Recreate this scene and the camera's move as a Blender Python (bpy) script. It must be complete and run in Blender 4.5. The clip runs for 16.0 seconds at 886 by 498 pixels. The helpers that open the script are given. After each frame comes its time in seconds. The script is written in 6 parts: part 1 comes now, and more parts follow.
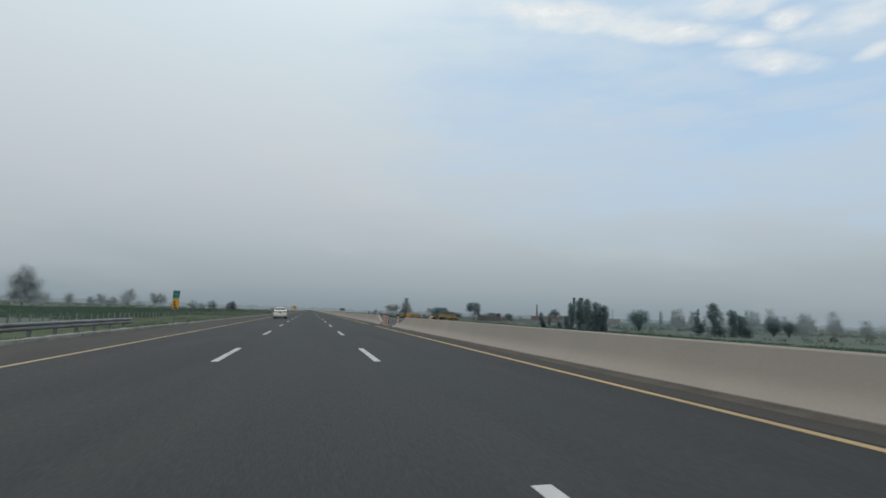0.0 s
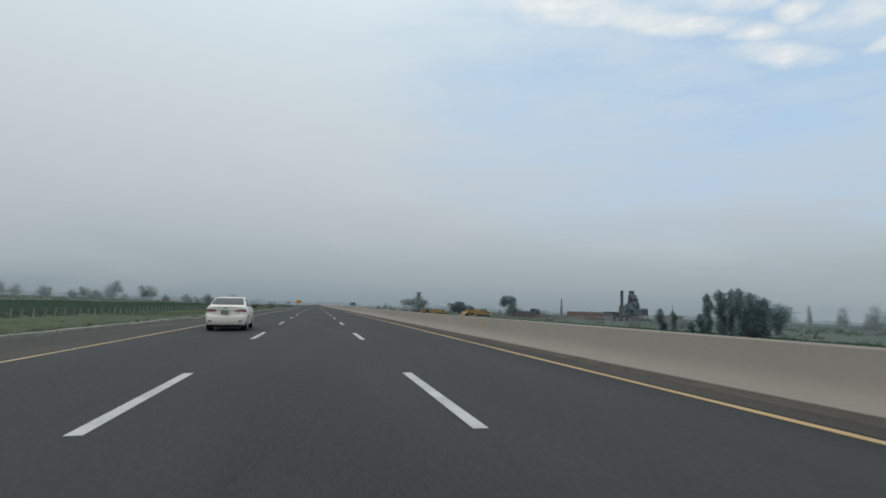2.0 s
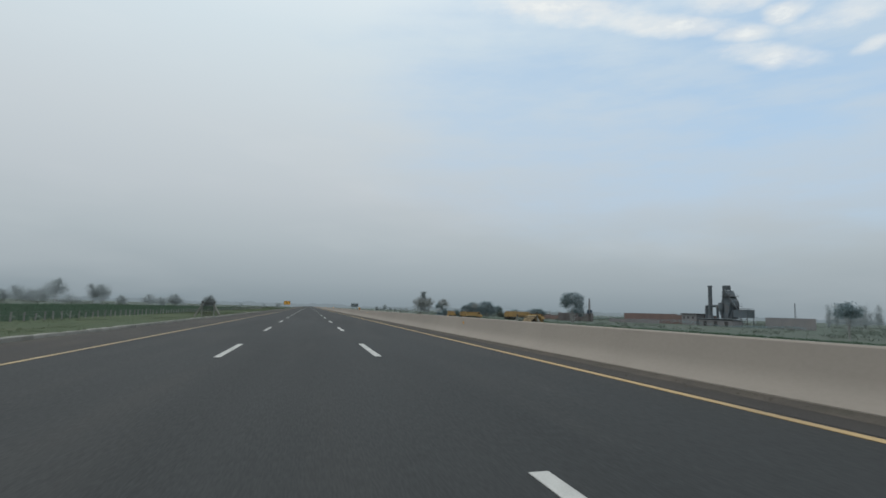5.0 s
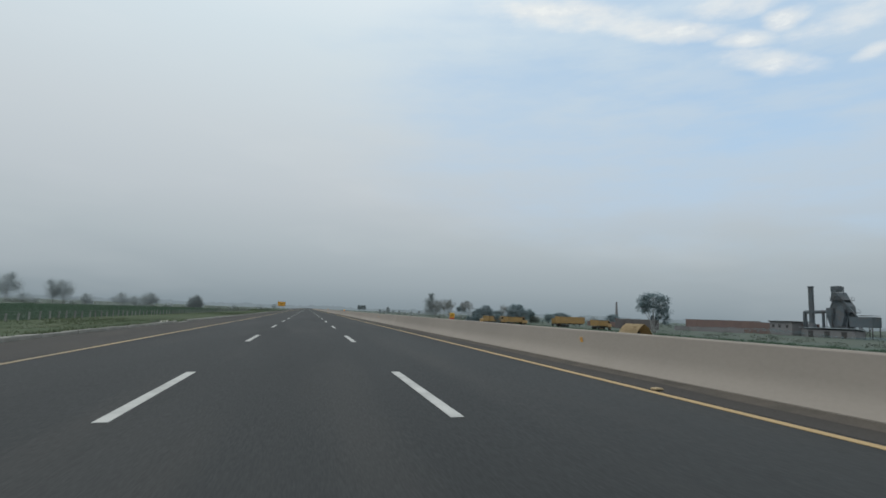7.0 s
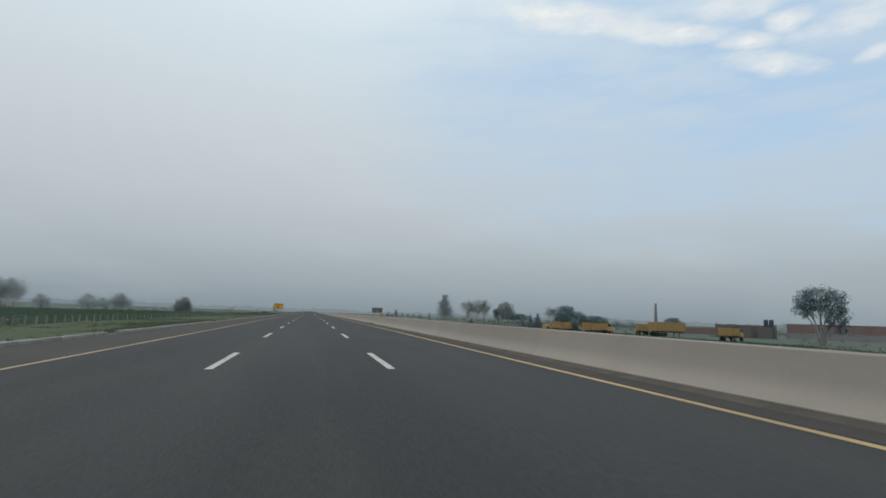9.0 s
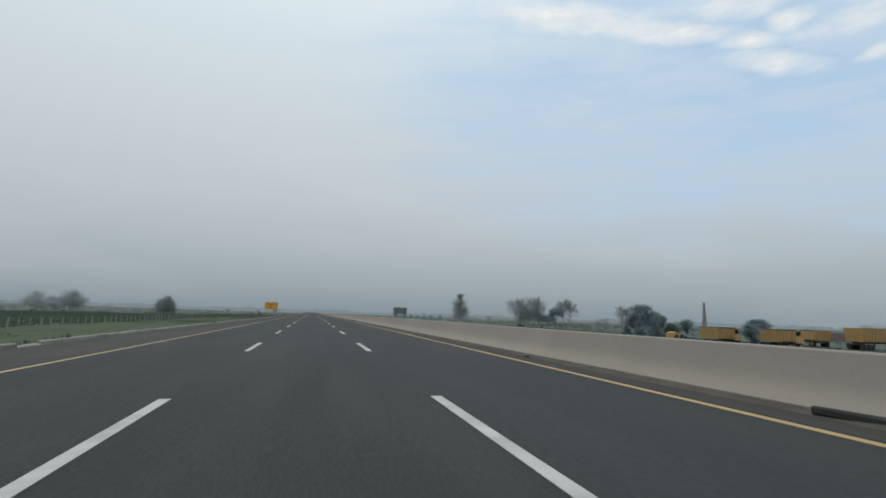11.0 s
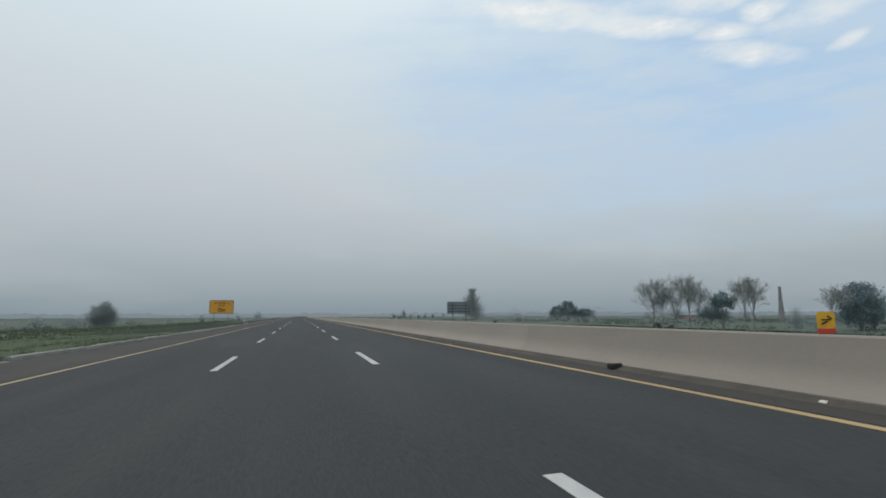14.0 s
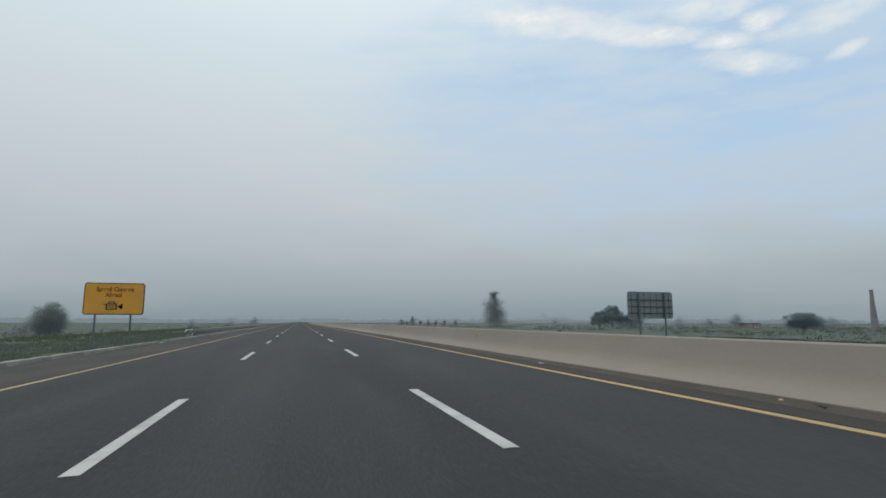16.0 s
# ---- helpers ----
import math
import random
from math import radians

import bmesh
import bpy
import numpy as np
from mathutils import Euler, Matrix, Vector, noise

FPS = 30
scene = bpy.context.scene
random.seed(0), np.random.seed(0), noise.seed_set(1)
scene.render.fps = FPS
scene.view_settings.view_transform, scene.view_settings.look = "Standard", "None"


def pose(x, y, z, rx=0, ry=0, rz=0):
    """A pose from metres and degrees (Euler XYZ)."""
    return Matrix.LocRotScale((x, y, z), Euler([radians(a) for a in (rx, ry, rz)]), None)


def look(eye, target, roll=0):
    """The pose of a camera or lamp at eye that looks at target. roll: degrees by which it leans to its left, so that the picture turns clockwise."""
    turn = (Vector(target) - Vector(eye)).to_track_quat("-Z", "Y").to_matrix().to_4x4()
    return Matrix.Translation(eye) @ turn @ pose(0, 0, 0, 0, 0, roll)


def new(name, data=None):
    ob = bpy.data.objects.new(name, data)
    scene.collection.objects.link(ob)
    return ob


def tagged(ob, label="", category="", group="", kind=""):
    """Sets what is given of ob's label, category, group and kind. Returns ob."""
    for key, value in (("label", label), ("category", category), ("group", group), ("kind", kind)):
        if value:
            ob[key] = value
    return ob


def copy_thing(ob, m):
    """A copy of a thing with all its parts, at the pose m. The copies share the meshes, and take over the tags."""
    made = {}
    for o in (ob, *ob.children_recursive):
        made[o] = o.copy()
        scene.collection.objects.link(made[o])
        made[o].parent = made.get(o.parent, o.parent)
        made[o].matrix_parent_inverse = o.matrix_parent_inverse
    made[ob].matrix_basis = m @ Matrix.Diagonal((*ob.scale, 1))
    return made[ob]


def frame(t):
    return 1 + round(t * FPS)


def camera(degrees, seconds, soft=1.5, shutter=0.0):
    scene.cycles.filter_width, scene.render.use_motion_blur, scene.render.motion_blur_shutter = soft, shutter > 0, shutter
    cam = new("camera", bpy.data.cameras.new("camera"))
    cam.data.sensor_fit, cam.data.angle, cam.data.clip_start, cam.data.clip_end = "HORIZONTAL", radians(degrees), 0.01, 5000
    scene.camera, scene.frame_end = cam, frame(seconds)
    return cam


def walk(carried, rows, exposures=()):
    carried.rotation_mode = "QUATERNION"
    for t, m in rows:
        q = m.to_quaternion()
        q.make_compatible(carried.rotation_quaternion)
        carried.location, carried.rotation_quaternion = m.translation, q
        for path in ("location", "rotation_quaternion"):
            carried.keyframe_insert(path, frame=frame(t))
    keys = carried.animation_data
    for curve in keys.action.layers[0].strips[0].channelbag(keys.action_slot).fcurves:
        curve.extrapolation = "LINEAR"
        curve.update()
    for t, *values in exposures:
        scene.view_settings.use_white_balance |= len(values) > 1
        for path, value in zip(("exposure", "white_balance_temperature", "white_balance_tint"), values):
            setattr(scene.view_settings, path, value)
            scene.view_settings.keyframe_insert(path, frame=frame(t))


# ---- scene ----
cam = camera(80.28, 16.0, soft=1.7, shutter=0.0)
ROWS = [
    (0.0, 0.153, -2.311, 1.199, 97.129, -2.083, -14.156),
    (0.5, 0.133, 9.851, 1.206, 97.235, -2.705, -13.892),
    (1.0, 0.125, 22.043, 1.194, 96.703, -2.409, -13.940),
    (1.5, 0.122, 33.396, 1.187, 96.087, -2.593, -13.848),
    (2.0, 0.148, 45.633, 1.190, 96.537, -2.137, -13.520),
    (2.5, 0.133, 57.792, 1.191, 96.326, -2.458, -13.901),
    (3.0, 0.134, 69.984, 1.189, 97.125, -2.697, -13.568),
    (3.5, 0.146, 82.136, 1.187, 96.494, -2.052, -14.807),
    (6.0, 0.086, 142.234, 1.191, 97.197, -1.628, -13.937),
    (6.5, 0.096, 153.786, 1.189, 97.512, -1.698, -13.989),
    (7.0, 0.084, 165.985, 1.189, 96.980, -2.238, -14.418),
    (7.5, 0.089, 178.173, 1.187, 96.638, -1.985, -14.766),
    (8.0, 0.079, 190.376, 1.192, 97.343, -2.151, -14.126),
    (10.5, -0.003, 250.533, 1.187, 97.138, -1.986, -14.160),
    (11.0, -0.015, 262.731, 1.186, 97.338, -1.939, -13.879),
    (11.5, -0.051, 274.196, 1.186, 97.005, -2.200, -14.273),
    (12.0, -0.048, 286.334, 1.184, 97.375, -1.822, -14.007),
    (12.5, -0.028, 298.486, 1.189, 97.782, -1.435, -13.836),
    (13.0, -0.018, 310.582, 1.191, 98.257, -0.334, -14.359),
    (13.5, 0.001, 322.680, 1.186, 97.934, -0.133, -14.407),
    (14.0, -0.010, 333.964, 1.189, 97.230, 0.179, -15.150),
    (14.5, -0.056, 346.005, 1.190, 98.162, 0.910, -14.920),
    (15.0, -0.059, 358.110, 1.187, 97.892, -0.601, -14.345),
    (15.5, -0.116, 370.186, 1.191, 98.093, -0.059, -14.580),
    (16.0, -0.134, 382.381, 1.187, 97.916, -0.122, -15.183),
]
walk(cam, [(t, pose(x, y, z, rx, ry, rz)) for t, x, y, z, rx, ry, rz in ROWS], [(0.0, 0.0), (16.0, 0.0)])


# ---- world and sun ----
def build_world():
    w = bpy.data.worlds.new("hazy_sky")
    scene.world = w
    w.use_nodes = True
    nt = w.node_tree
    nt.nodes.clear()
    N, L = nt.nodes.new, nt.links.new

    def put(socket, v):
        if isinstance(v, bpy.types.NodeSocket):
            L(v, socket)
        else:
            socket.default_value = v

    def m(op, a, b=0.0, c=0.0, clamp=False):
        n = N("ShaderNodeMath")
        n.operation, n.use_clamp = op, clamp
        put(n.inputs[0], a), put(n.inputs[1], b), put(n.inputs[2], c)
        return n.outputs[0]

    def mix(f, a, b):
        n = N("ShaderNodeMix")
        n.data_type = "RGBA"
        put(n.inputs[0], f), put(n.inputs[6], a), put(n.inputs[7], b)
        return n.outputs[2]

    def smooth(v, lo, hi):
        n = N("ShaderNodeMapRange")
        n.interpolation_type = "SMOOTHSTEP"
        put(n.inputs[0], v)
        n.inputs[1].default_value, n.inputs[2].default_value = lo, hi
        return n.outputs[0]

    tc = N("ShaderNodeTexCoord")
    sep = N("ShaderNodeSeparateXYZ")
    L(tc.outputs["Generated"], sep.inputs[0])
    X, Y, Zc = sep.outputs
    az = m("MULTIPLY", m("ARCTAN2", X, Y), 57.2958)
    el = m("MULTIPLY", m("ARCSINE", Zc), 57.2958)

    def noise_on(sx, sy, scale, detail, rough=0.55):
        c = N("ShaderNodeCombineXYZ")
        put(c.inputs[0], m("MULTIPLY", az, sx)), put(c.inputs[1], m("MULTIPLY", el, sy))
        n = N("ShaderNodeTexNoise")
        n.inputs["Scale"].default_value, n.inputs["Detail"].default_value = scale, detail
        n.inputs["Roughness"].default_value = rough
        L(c.outputs[0], n.inputs["Vector"])
        return n.outputs[0]

    # hazy overcast: grey at the horizon, paler with height
    ramp = N("ShaderNodeValToRGB")
    put(ramp.inputs[0], m("DIVIDE", el, 90.0, clamp=True))
    stops = [(0.0, (0.235, 0.290, 0.325)), (0.03, (0.326, 0.382, 0.416)), (0.075, (0.425, 0.483, 0.516)), (0.13, (0.512, 0.565, 0.603)),
             (0.2, (0.575, 0.635, 0.675)), (0.31, (0.65, 0.745, 0.80)), (0.5, (0.92, 1.0, 1.05)), (1.0, (1.4, 1.5, 1.57))]
    el0 = ramp.color_ramp.elements
    while len(el0) < len(stops):
        el0.new(0.5)
    for e, (p, c) in zip(el0, stops):
        e.position, e.color = p, (*c, 1)
    veil = noise_on(0.018, 0.07, 1.6, 4.0)
    grey = mix(m("MULTIPLY", m("SUBTRACT", veil, 0.5), 0.55, clamp=True), ramp.outputs[0], (0.80, 0.82, 0.83, 1))
    # a thinner, bluer stretch of the cloud sheet
    d2 = m("ADD", m("POWER", m("DIVIDE", m("SUBTRACT", az, 46.0), 36.0), 2.0), m("POWER", m("DIVIDE", m("SUBTRACT", el, 23.0), 13.5), 2.0))
    wob = noise_on(0.03, 0.09, 1.7, 5.0)
    thin = smooth(m("ADD", d2, m("MULTIPLY", m("SUBTRACT", wob, 0.5), 2.2)), 1.9, -0.7)
    # faint veils drawn out across it
    streak = noise_on(0.035, 0.16, 1.9, 6.0, 0.6)
    thin = m("MULTIPLY", thin, m("ADD", 0.62, m("MULTIPLY", smooth(streak, 0.66, 0.34), 0.55)), clamp=True)
    # small bright clouds
    fine = noise_on(0.11, 0.26, 2.0, 8.0, 0.6)
    tot = None
    for a, e, wa, we, sh in ((27.0, 30.8, 8.0, 1.2, -0.12), (37.5, 28.2, 6.5, 0.9, -0.19), (44.5, 26.3, 2.2, 0.7, -0.1), (46.5, 24.0, 3.8, 0.9, -0.30),
                             (48.3, 27.3, 1.7, 0.8, 0.0), (53.0, 26.0, 3.4, 1.0, 0.05), (54.5, 23.0, 1.3, 0.5, 0.2), (44.0, 29.3, 3.5, 1.0, 0.0), (57.0, 28.0, 4.0, 1.2, 0.0)):
        da = m("SUBTRACT", az, a)
        de = m("SUBTRACT", m("SUBTRACT", el, e), m("MULTIPLY", da, sh))
        q = m("ADD", m("POWER", m("DIVIDE", da, wa), 2.0), m("POWER", m("DIVIDE", de, we), 2.0))
        g = m("SUBTRACT", 1.0, m("ADD", m("MULTIPLY", q, 0.5), m("MULTIPLY", m("SUBTRACT", fine, 0.5), 2.4)))
        tot = g if tot is None else m("MAXIMUM", tot, g)
    puffs = smooth(tot, -0.15, 1.35)
    sky = N("ShaderNodeTexSky")
    sky.sky_type, sky.sun_disc = "NISHITA", False
    sky.sun_elevation, sky.sun_rotation = radians(65), radians(-75)
    bg1, bg2 = N("ShaderNodeBackground"), N("ShaderNodeBackground")
    bg1.inputs[1].default_value = 0.13
    L(sky.outputs[0], bg1.inputs[0])
    cover = m("SUBTRACT", 1.0, m("MULTIPLY", thin, 0.16))
    L(mix(m("MULTIPLY", puffs, 0.74), mix(thin, grey, (0.475, 0.65, 0.835, 1)), (0.92, 0.92, 0.875, 1)), bg2.inputs[0])
    both = N("ShaderNodeMixShader")
    put(both.inputs[0], m("MAXIMUM", cover, puffs))
    L(bg1.outputs[0], both.inputs[1]), L(bg2.outputs[0], both.inputs[2])
    out = N("ShaderNodeOutputWorld")
    L(both.outputs[0], out.inputs[0])


build_world()
sun = new("sun", bpy.data.lights.new("sun", "SUN"))
sun.data.energy, sun.data.angle, sun.data.color = 0.7, radians(30), (1.0, 0.96, 0.90)
sun.matrix_world = look((-36, 10, 80), (0, 0, 0))


# ---- materials ----
def material(name, a, b, rough=0.85, coarse=0.4, fine=30.0, bump=0.3, metal=0.0, stretch=(1, 1, 1), dirt=None, dirt_scale=0.15, dirt_amount=0.4,
             random_object=0.0, island=0.0, spec=0.4, grain=0.4, sheen=0.0, through_leaf=0.0):
    """Two colours mixed by coarse and fine noise, stains in a third, fine relief."""
    mt = bpy.data.materials.new(name)
    mt.use_nodes = True
    nt = mt.node_tree
    N, L = nt.nodes.new, nt.links.new
    p = nt.nodes["Principled BSDF"]
    tc, mp = N("ShaderNodeTexCoord"), N("ShaderNodeMapping")
    mp.inputs["Scale"].default_value = stretch
    L(tc.outputs["Object"], mp.inputs[0])

    def noise_tex(scale, detail=5.0):
        n = N("ShaderNodeTexNoise")
        n.inputs["Scale"].default_value, n.inputs["Detail"].default_value = scale, detail
        L(mp.outputs[0], n.inputs["Vector"])
        return n.outputs[0]

    def mix(f, c1, c2):
        n = N("ShaderNodeMix")
        n.data_type = "RGBA"
        for s, v in ((n.inputs[0], f), (n.inputs[6], c1), (n.inputs[7], c2)):
            if isinstance(v, bpy.types.NodeSocket):
                L(v, s)
            else:
                s.default_value = v
        return n.outputs[2]

    def rng(v, lo, hi, to):
        n = N("ShaderNodeMapRange")
        L(v, n.inputs[0])
        n.inputs[1].default_value, n.inputs[2].default_value, n.inputs[4].default_value = lo, hi, to
        return n.outputs[0]

    big, small = noise_tex(coarse), noise_tex(fine, 3.0)
    col = mix(rng(big, 0.32, 0.68, 1.0), (*a, 1), (*b, 1))
    dark = tuple(c * 0.62 for c in a)
    col = mix(rng(small, 0.42, 0.75, grain), col, (*dark, 1))
    if dirt:
        col = mix(rng(noise_tex(dirt_scale, 6.0), 0.5, 0.72, dirt_amount), col, (*dirt, 1))
    if random_object or island:
        info = N("ShaderNodeObjectInfo") if random_object else N("ShaderNodeNewGeometry")
        hsv = N("ShaderNodeHueSaturation")
        L(col, hsv.inputs["Color"])
        v = N("ShaderNodeMapRange")
        L(info.outputs["Random"] if random_object else info.outputs["Random Per Island"], v.inputs[0])
        k = random_object or island
        v.inputs[3].default_value, v.inputs[4].default_value = 1 - k, 1 + k
        L(v.outputs[0], hsv.inputs["Value"])
        col = hsv.outputs[0]
    L(col, p.inputs["Base Color"])
    p.inputs["Metallic"].default_value = metal
    p.inputs["Specular IOR Level"].default_value = spec
    L(rng(small, 0.3, 0.7, min(1.0, rough + 0.1)), p.inputs["Roughness"])
    p.inputs["Roughness"].default_value = rough
    rr = p.inputs["Roughness"].links[0].from_node
    rr.inputs[3].default_value = max(0.02, rough - 0.08)
    # bluish sheen pales leaves, bark and ground in place of haze
    if sheen:
        p.inputs["Sheen Weight"].default_value, p.inputs["Sheen Roughness"].default_value = sheen, 0.6
        p.inputs["Sheen Tint"].default_value = (0.86, 0.95, 1.0, 1)
    if through_leaf:
        tl, ms = N("ShaderNodeBsdfTranslucent"), N("ShaderNodeMixShader")
        L(col, tl.inputs[0])
        ms.inputs[0].default_value = through_leaf
        L(p.outputs[0], ms.inputs[1]), L(tl.outputs[0], ms.inputs[2])
        L(ms.outputs[0], nt.nodes["Material Output"].inputs[0])
    if bump:
        bp = N("ShaderNodeBump")
        bp.inputs["Strength"].default_value, bp.inputs["Distance"].default_value = bump, 0.01
        L(small, bp.inputs["Height"])
        L(bp.outputs[0], p.inputs["Normal"])
    return mt


ASPHALT = material("asphalt", (0.0335, 0.0358, 0.0358), (0.0225, 0.0243, 0.0243), 0.78, 0.35, 70, 0.15, stretch=(1, 0.10, 1), dirt=(0.041, 0.041, 0.039), dirt_scale=0.8, dirt_amount=0.7, spec=0.2, grain=0.12)
WORN_ASPHALT = material("worn_dusty_asphalt", (0.048, 0.050, 0.049), (0.038, 0.040, 0.040), 0.85, 0.35, 70, 0.15, stretch=(1, 0.10, 1), dirt=(0.060, 0.058, 0.053), dirt_scale=0.8, dirt_amount=0.7, spec=0.2, grain=0.12)
SHOULDER = material("dusty_shoulder_asphalt", (0.051, 0.0475, 0.043), (0.040, 0.0375, 0.035), 0.85, 0.5, 80, 0.2, stretch=(1, 0.2, 1), dirt=(0.070, 0.061, 0.050), dirt_scale=0.7, dirt_amount=0.6, grain=0.25, spec=0.2)
SOIL = material("road_dirt", (0.085, 0.072, 0.058), (0.055, 0.049, 0.042), 0.95, 1.5, 40, 0.9, dirt=(0.035, 0.035, 0.026), dirt_scale=2.2, dirt_amount=0.6)
WHITE_LINE = material("white_road_paint", (0.45, 0.45, 0.425), (0.38, 0.38, 0.36), 0.7, 2.0, 60, 0.3, dirt=(0.22, 0.22, 0.21), dirt_scale=1.4, dirt_amount=0.6)
FADED_LINE = material("faded_cream_paint", (0.36, 0.32, 0.25), (0.30, 0.27, 0.22), 0.75, 0.8, 60, 0.3, stretch=(1, 0.2, 1), dirt=(0.15, 0.13, 0.11), dirt_scale=1.0, dirt_amount=0.7)
WORN_LINE = material("worn_grey_paint", (0.17, 0.155, 0.13), (0.13, 0.12, 0.105), 0.8, 0.8, 60, 0.3, stretch=(1, 0.2, 1), dirt=(0.08, 0.075, 0.07), dirt_scale=1.0, dirt_amount=0.8)
PALE_YELLOW_LINE = material("pale_yellow_road_paint", (0.41, 0.305, 0.165), (0.35, 0.265, 0.15), 0.7, 0.8, 60, 0.3, stretch=(1, 0.2, 1), dirt=(0.17, 0.14, 0.10), dirt_scale=1.0, dirt_amount=0.75)
YELLOW_LINE = material("yellow_road_paint", (0.42, 0.290, 0.135), (0.36, 0.255, 0.125), 0.7, 0.8, 60, 0.3, stretch=(1, 0.2, 1), dirt=(0.17, 0.135, 0.09), dirt_scale=1.0, dirt_amount=0.7)
CONCRETE = material("barrier_concrete", (0.279, 0.247, 0.211), (0.241, 0.215, 0.186), 0.92, 0.5, 26, 0.15, grain=0.08, stretch=(1, 0.4, 0.6), dirt=(0.190, 0.168, 0.138), dirt_scale=0.6, dirt_amount=0.7, random_object=0.06)
KERB = material("kerb_concrete", (0.27, 0.265, 0.24), (0.20, 0.20, 0.18), 0.92, 1.2, 22, 0.6, dirt=(0.10, 0.095, 0.075), dirt_scale=1.6, dirt_amount=0.8, random_object=0.14)
GRASS_GROUND = material("field_soil_and_crop", (0.050, 0.070, 0.050), (0.062, 0.077, 0.058), 0.8, 0.05, 4.0, 0.1, dirt=(0.078, 0.082, 0.062), dirt_scale=0.012, dirt_amount=0.6, spec=0.15, grain=0.15, sheen=0.03)
VERGE = material("verge_turf", (0.056, 0.076, 0.044), (0.068, 0.086, 0.050), 0.95, 0.4, 9.0, 0.6, dirt=(0.09, 0.088, 0.055), dirt_scale=0.3, dirt_amount=0.5, spec=0.1, grain=0.15)
GRASS = material("grass_blades", (0.080, 0.110, 0.057), (0.100, 0.122, 0.068), 0.8, 0.12, 6.0, 0.0, island=0.2, dirt=(0.12, 0.115, 0.065), dirt_scale=0.25, dirt_amount=0.5, spec=0.3, sheen=0.15, grain=0.15, through_leaf=0.35)
WHEAT = material("young_wheat", (0.080, 0.128, 0.086), (0.096, 0.138, 0.098), 0.8, 0.05, 3.0, 0.0, island=0.07, spec=0.15, sheen=0.05, grain=0.1, through_leaf=0.45)
# LEAF tones raised and blued: haze over distance put into the colour
LEAF = material("hazed_eucalyptus_leaves", (0.175, 0.245, 0.248), (0.195, 0.255, 0.258), 0.6, 0.4, 3.0, 0.0, island=0.08, spec=0.4, sheen=0.5, grain=0.05, through_leaf=0.5)
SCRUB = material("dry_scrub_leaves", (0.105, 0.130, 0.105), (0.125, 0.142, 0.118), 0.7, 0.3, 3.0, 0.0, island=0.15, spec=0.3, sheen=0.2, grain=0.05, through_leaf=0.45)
LEAF_DARK = material("hazed_dark_leaves", (0.160, 0.222, 0.238), (0.175, 0.235, 0.248), 0.6, 0.4, 3.0, 0.0, island=0.08, spec=0.4, sheen=0.5, grain=0.05, through_leaf=0.5)
LEAF_PALE = material("hazed_grey_leaves", (0.27, 0.305, 0.31), (0.29, 0.32, 0.32), 0.7, 0.3, 3.0, 0.0, island=0.05, spec=0.5, sheen=0.9, grain=0.0, through_leaf=0.5)
LEAF_OLIVE = material("hazed_olive_leaflets", (0.228, 0.250, 0.232), (0.245, 0.265, 0.248), 0.7, 0.3, 3.0, 0.0, island=0.06, spec=0.4, sheen=0.7, grain=0.0, through_leaf=0.5)
BARK = material("bark", (0.17, 0.165, 0.155), (0.22, 0.21, 0.20), 0.9, 2.0, 18, 0.7, stretch=(1, 1, 0.3), sheen=0.6)
GALV = material("galvanised_steel", (0.26, 0.265, 0.27), (0.20, 0.205, 0.21), 0.6, 1.5, 40, 0.1, metal=0.75, dirt=(0.16, 0.14, 0.12), dirt_scale=1.1, dirt_amount=0.5)


# ---- mesh helpers ----
def part(name, bm, mt, parent=None, label="", smooth=False):
    """One bmesh as one mesh object, under a thing or a part."""
    me = bpy.data.meshes.new(name)
    bm.normal_update()
    bm.to_mesh(me)
    bm.free()
    if smooth:
        me.polygons.foreach_set("use_smooth", [True] * len(me.polygons))
    me.materials.append(mt)
    ob = new(name, me)
    if parent:
        ob.parent = parent
    if label:
        tagged(ob, label)
    return ob


def share(name, ob, m, parent=None):
    """Another object on the mesh of ob."""
    o = new(name, ob.data)
    o.matrix_basis = m
    if parent:
        o.parent = parent
    return o


def thing(name, m, label, category, group="", kind=""):
    e = new(name)
    e.matrix_basis = m
    return tagged(e, label, category, group, kind)


def box(bm, c, s, m=None, bevel=0.0):
    r = bmesh.ops.create_cube(bm, size=1.0, matrix=(m or Matrix()) @ Matrix.Translation(c) @ Matrix.Diagonal((*s, 1)))
    if bevel:
        es = list({e for v in r["verts"] for e in v.link_edges})
        bmesh.ops.bevel(bm, geom=es, offset=bevel, segments=1, affect="EDGES")
    return bm


def rod(bm, p, q, r0, r1=None, n=8):
    p, q = Vector(p), Vector(q)
    r1 = r0 if r1 is None else r1
    d = (q - p).normalized()
    u = d.orthogonal().normalized()
    w = d.cross(u)
    ring = [[bm.verts.new(o + r * (math.cos(2 * math.pi * k / n) * u + math.sin(2 * math.pi * k / n) * w)) for k in range(n)] for o, r in ((p, r0), (q, r1))]
    for k in range(n):
        bm.faces.new((ring[0][k], ring[0][(k + 1) % n], ring[1][(k + 1) % n], ring[1][k]))
    bm.faces.new(ring[0][::-1]), bm.faces.new(ring[1])
    return bm


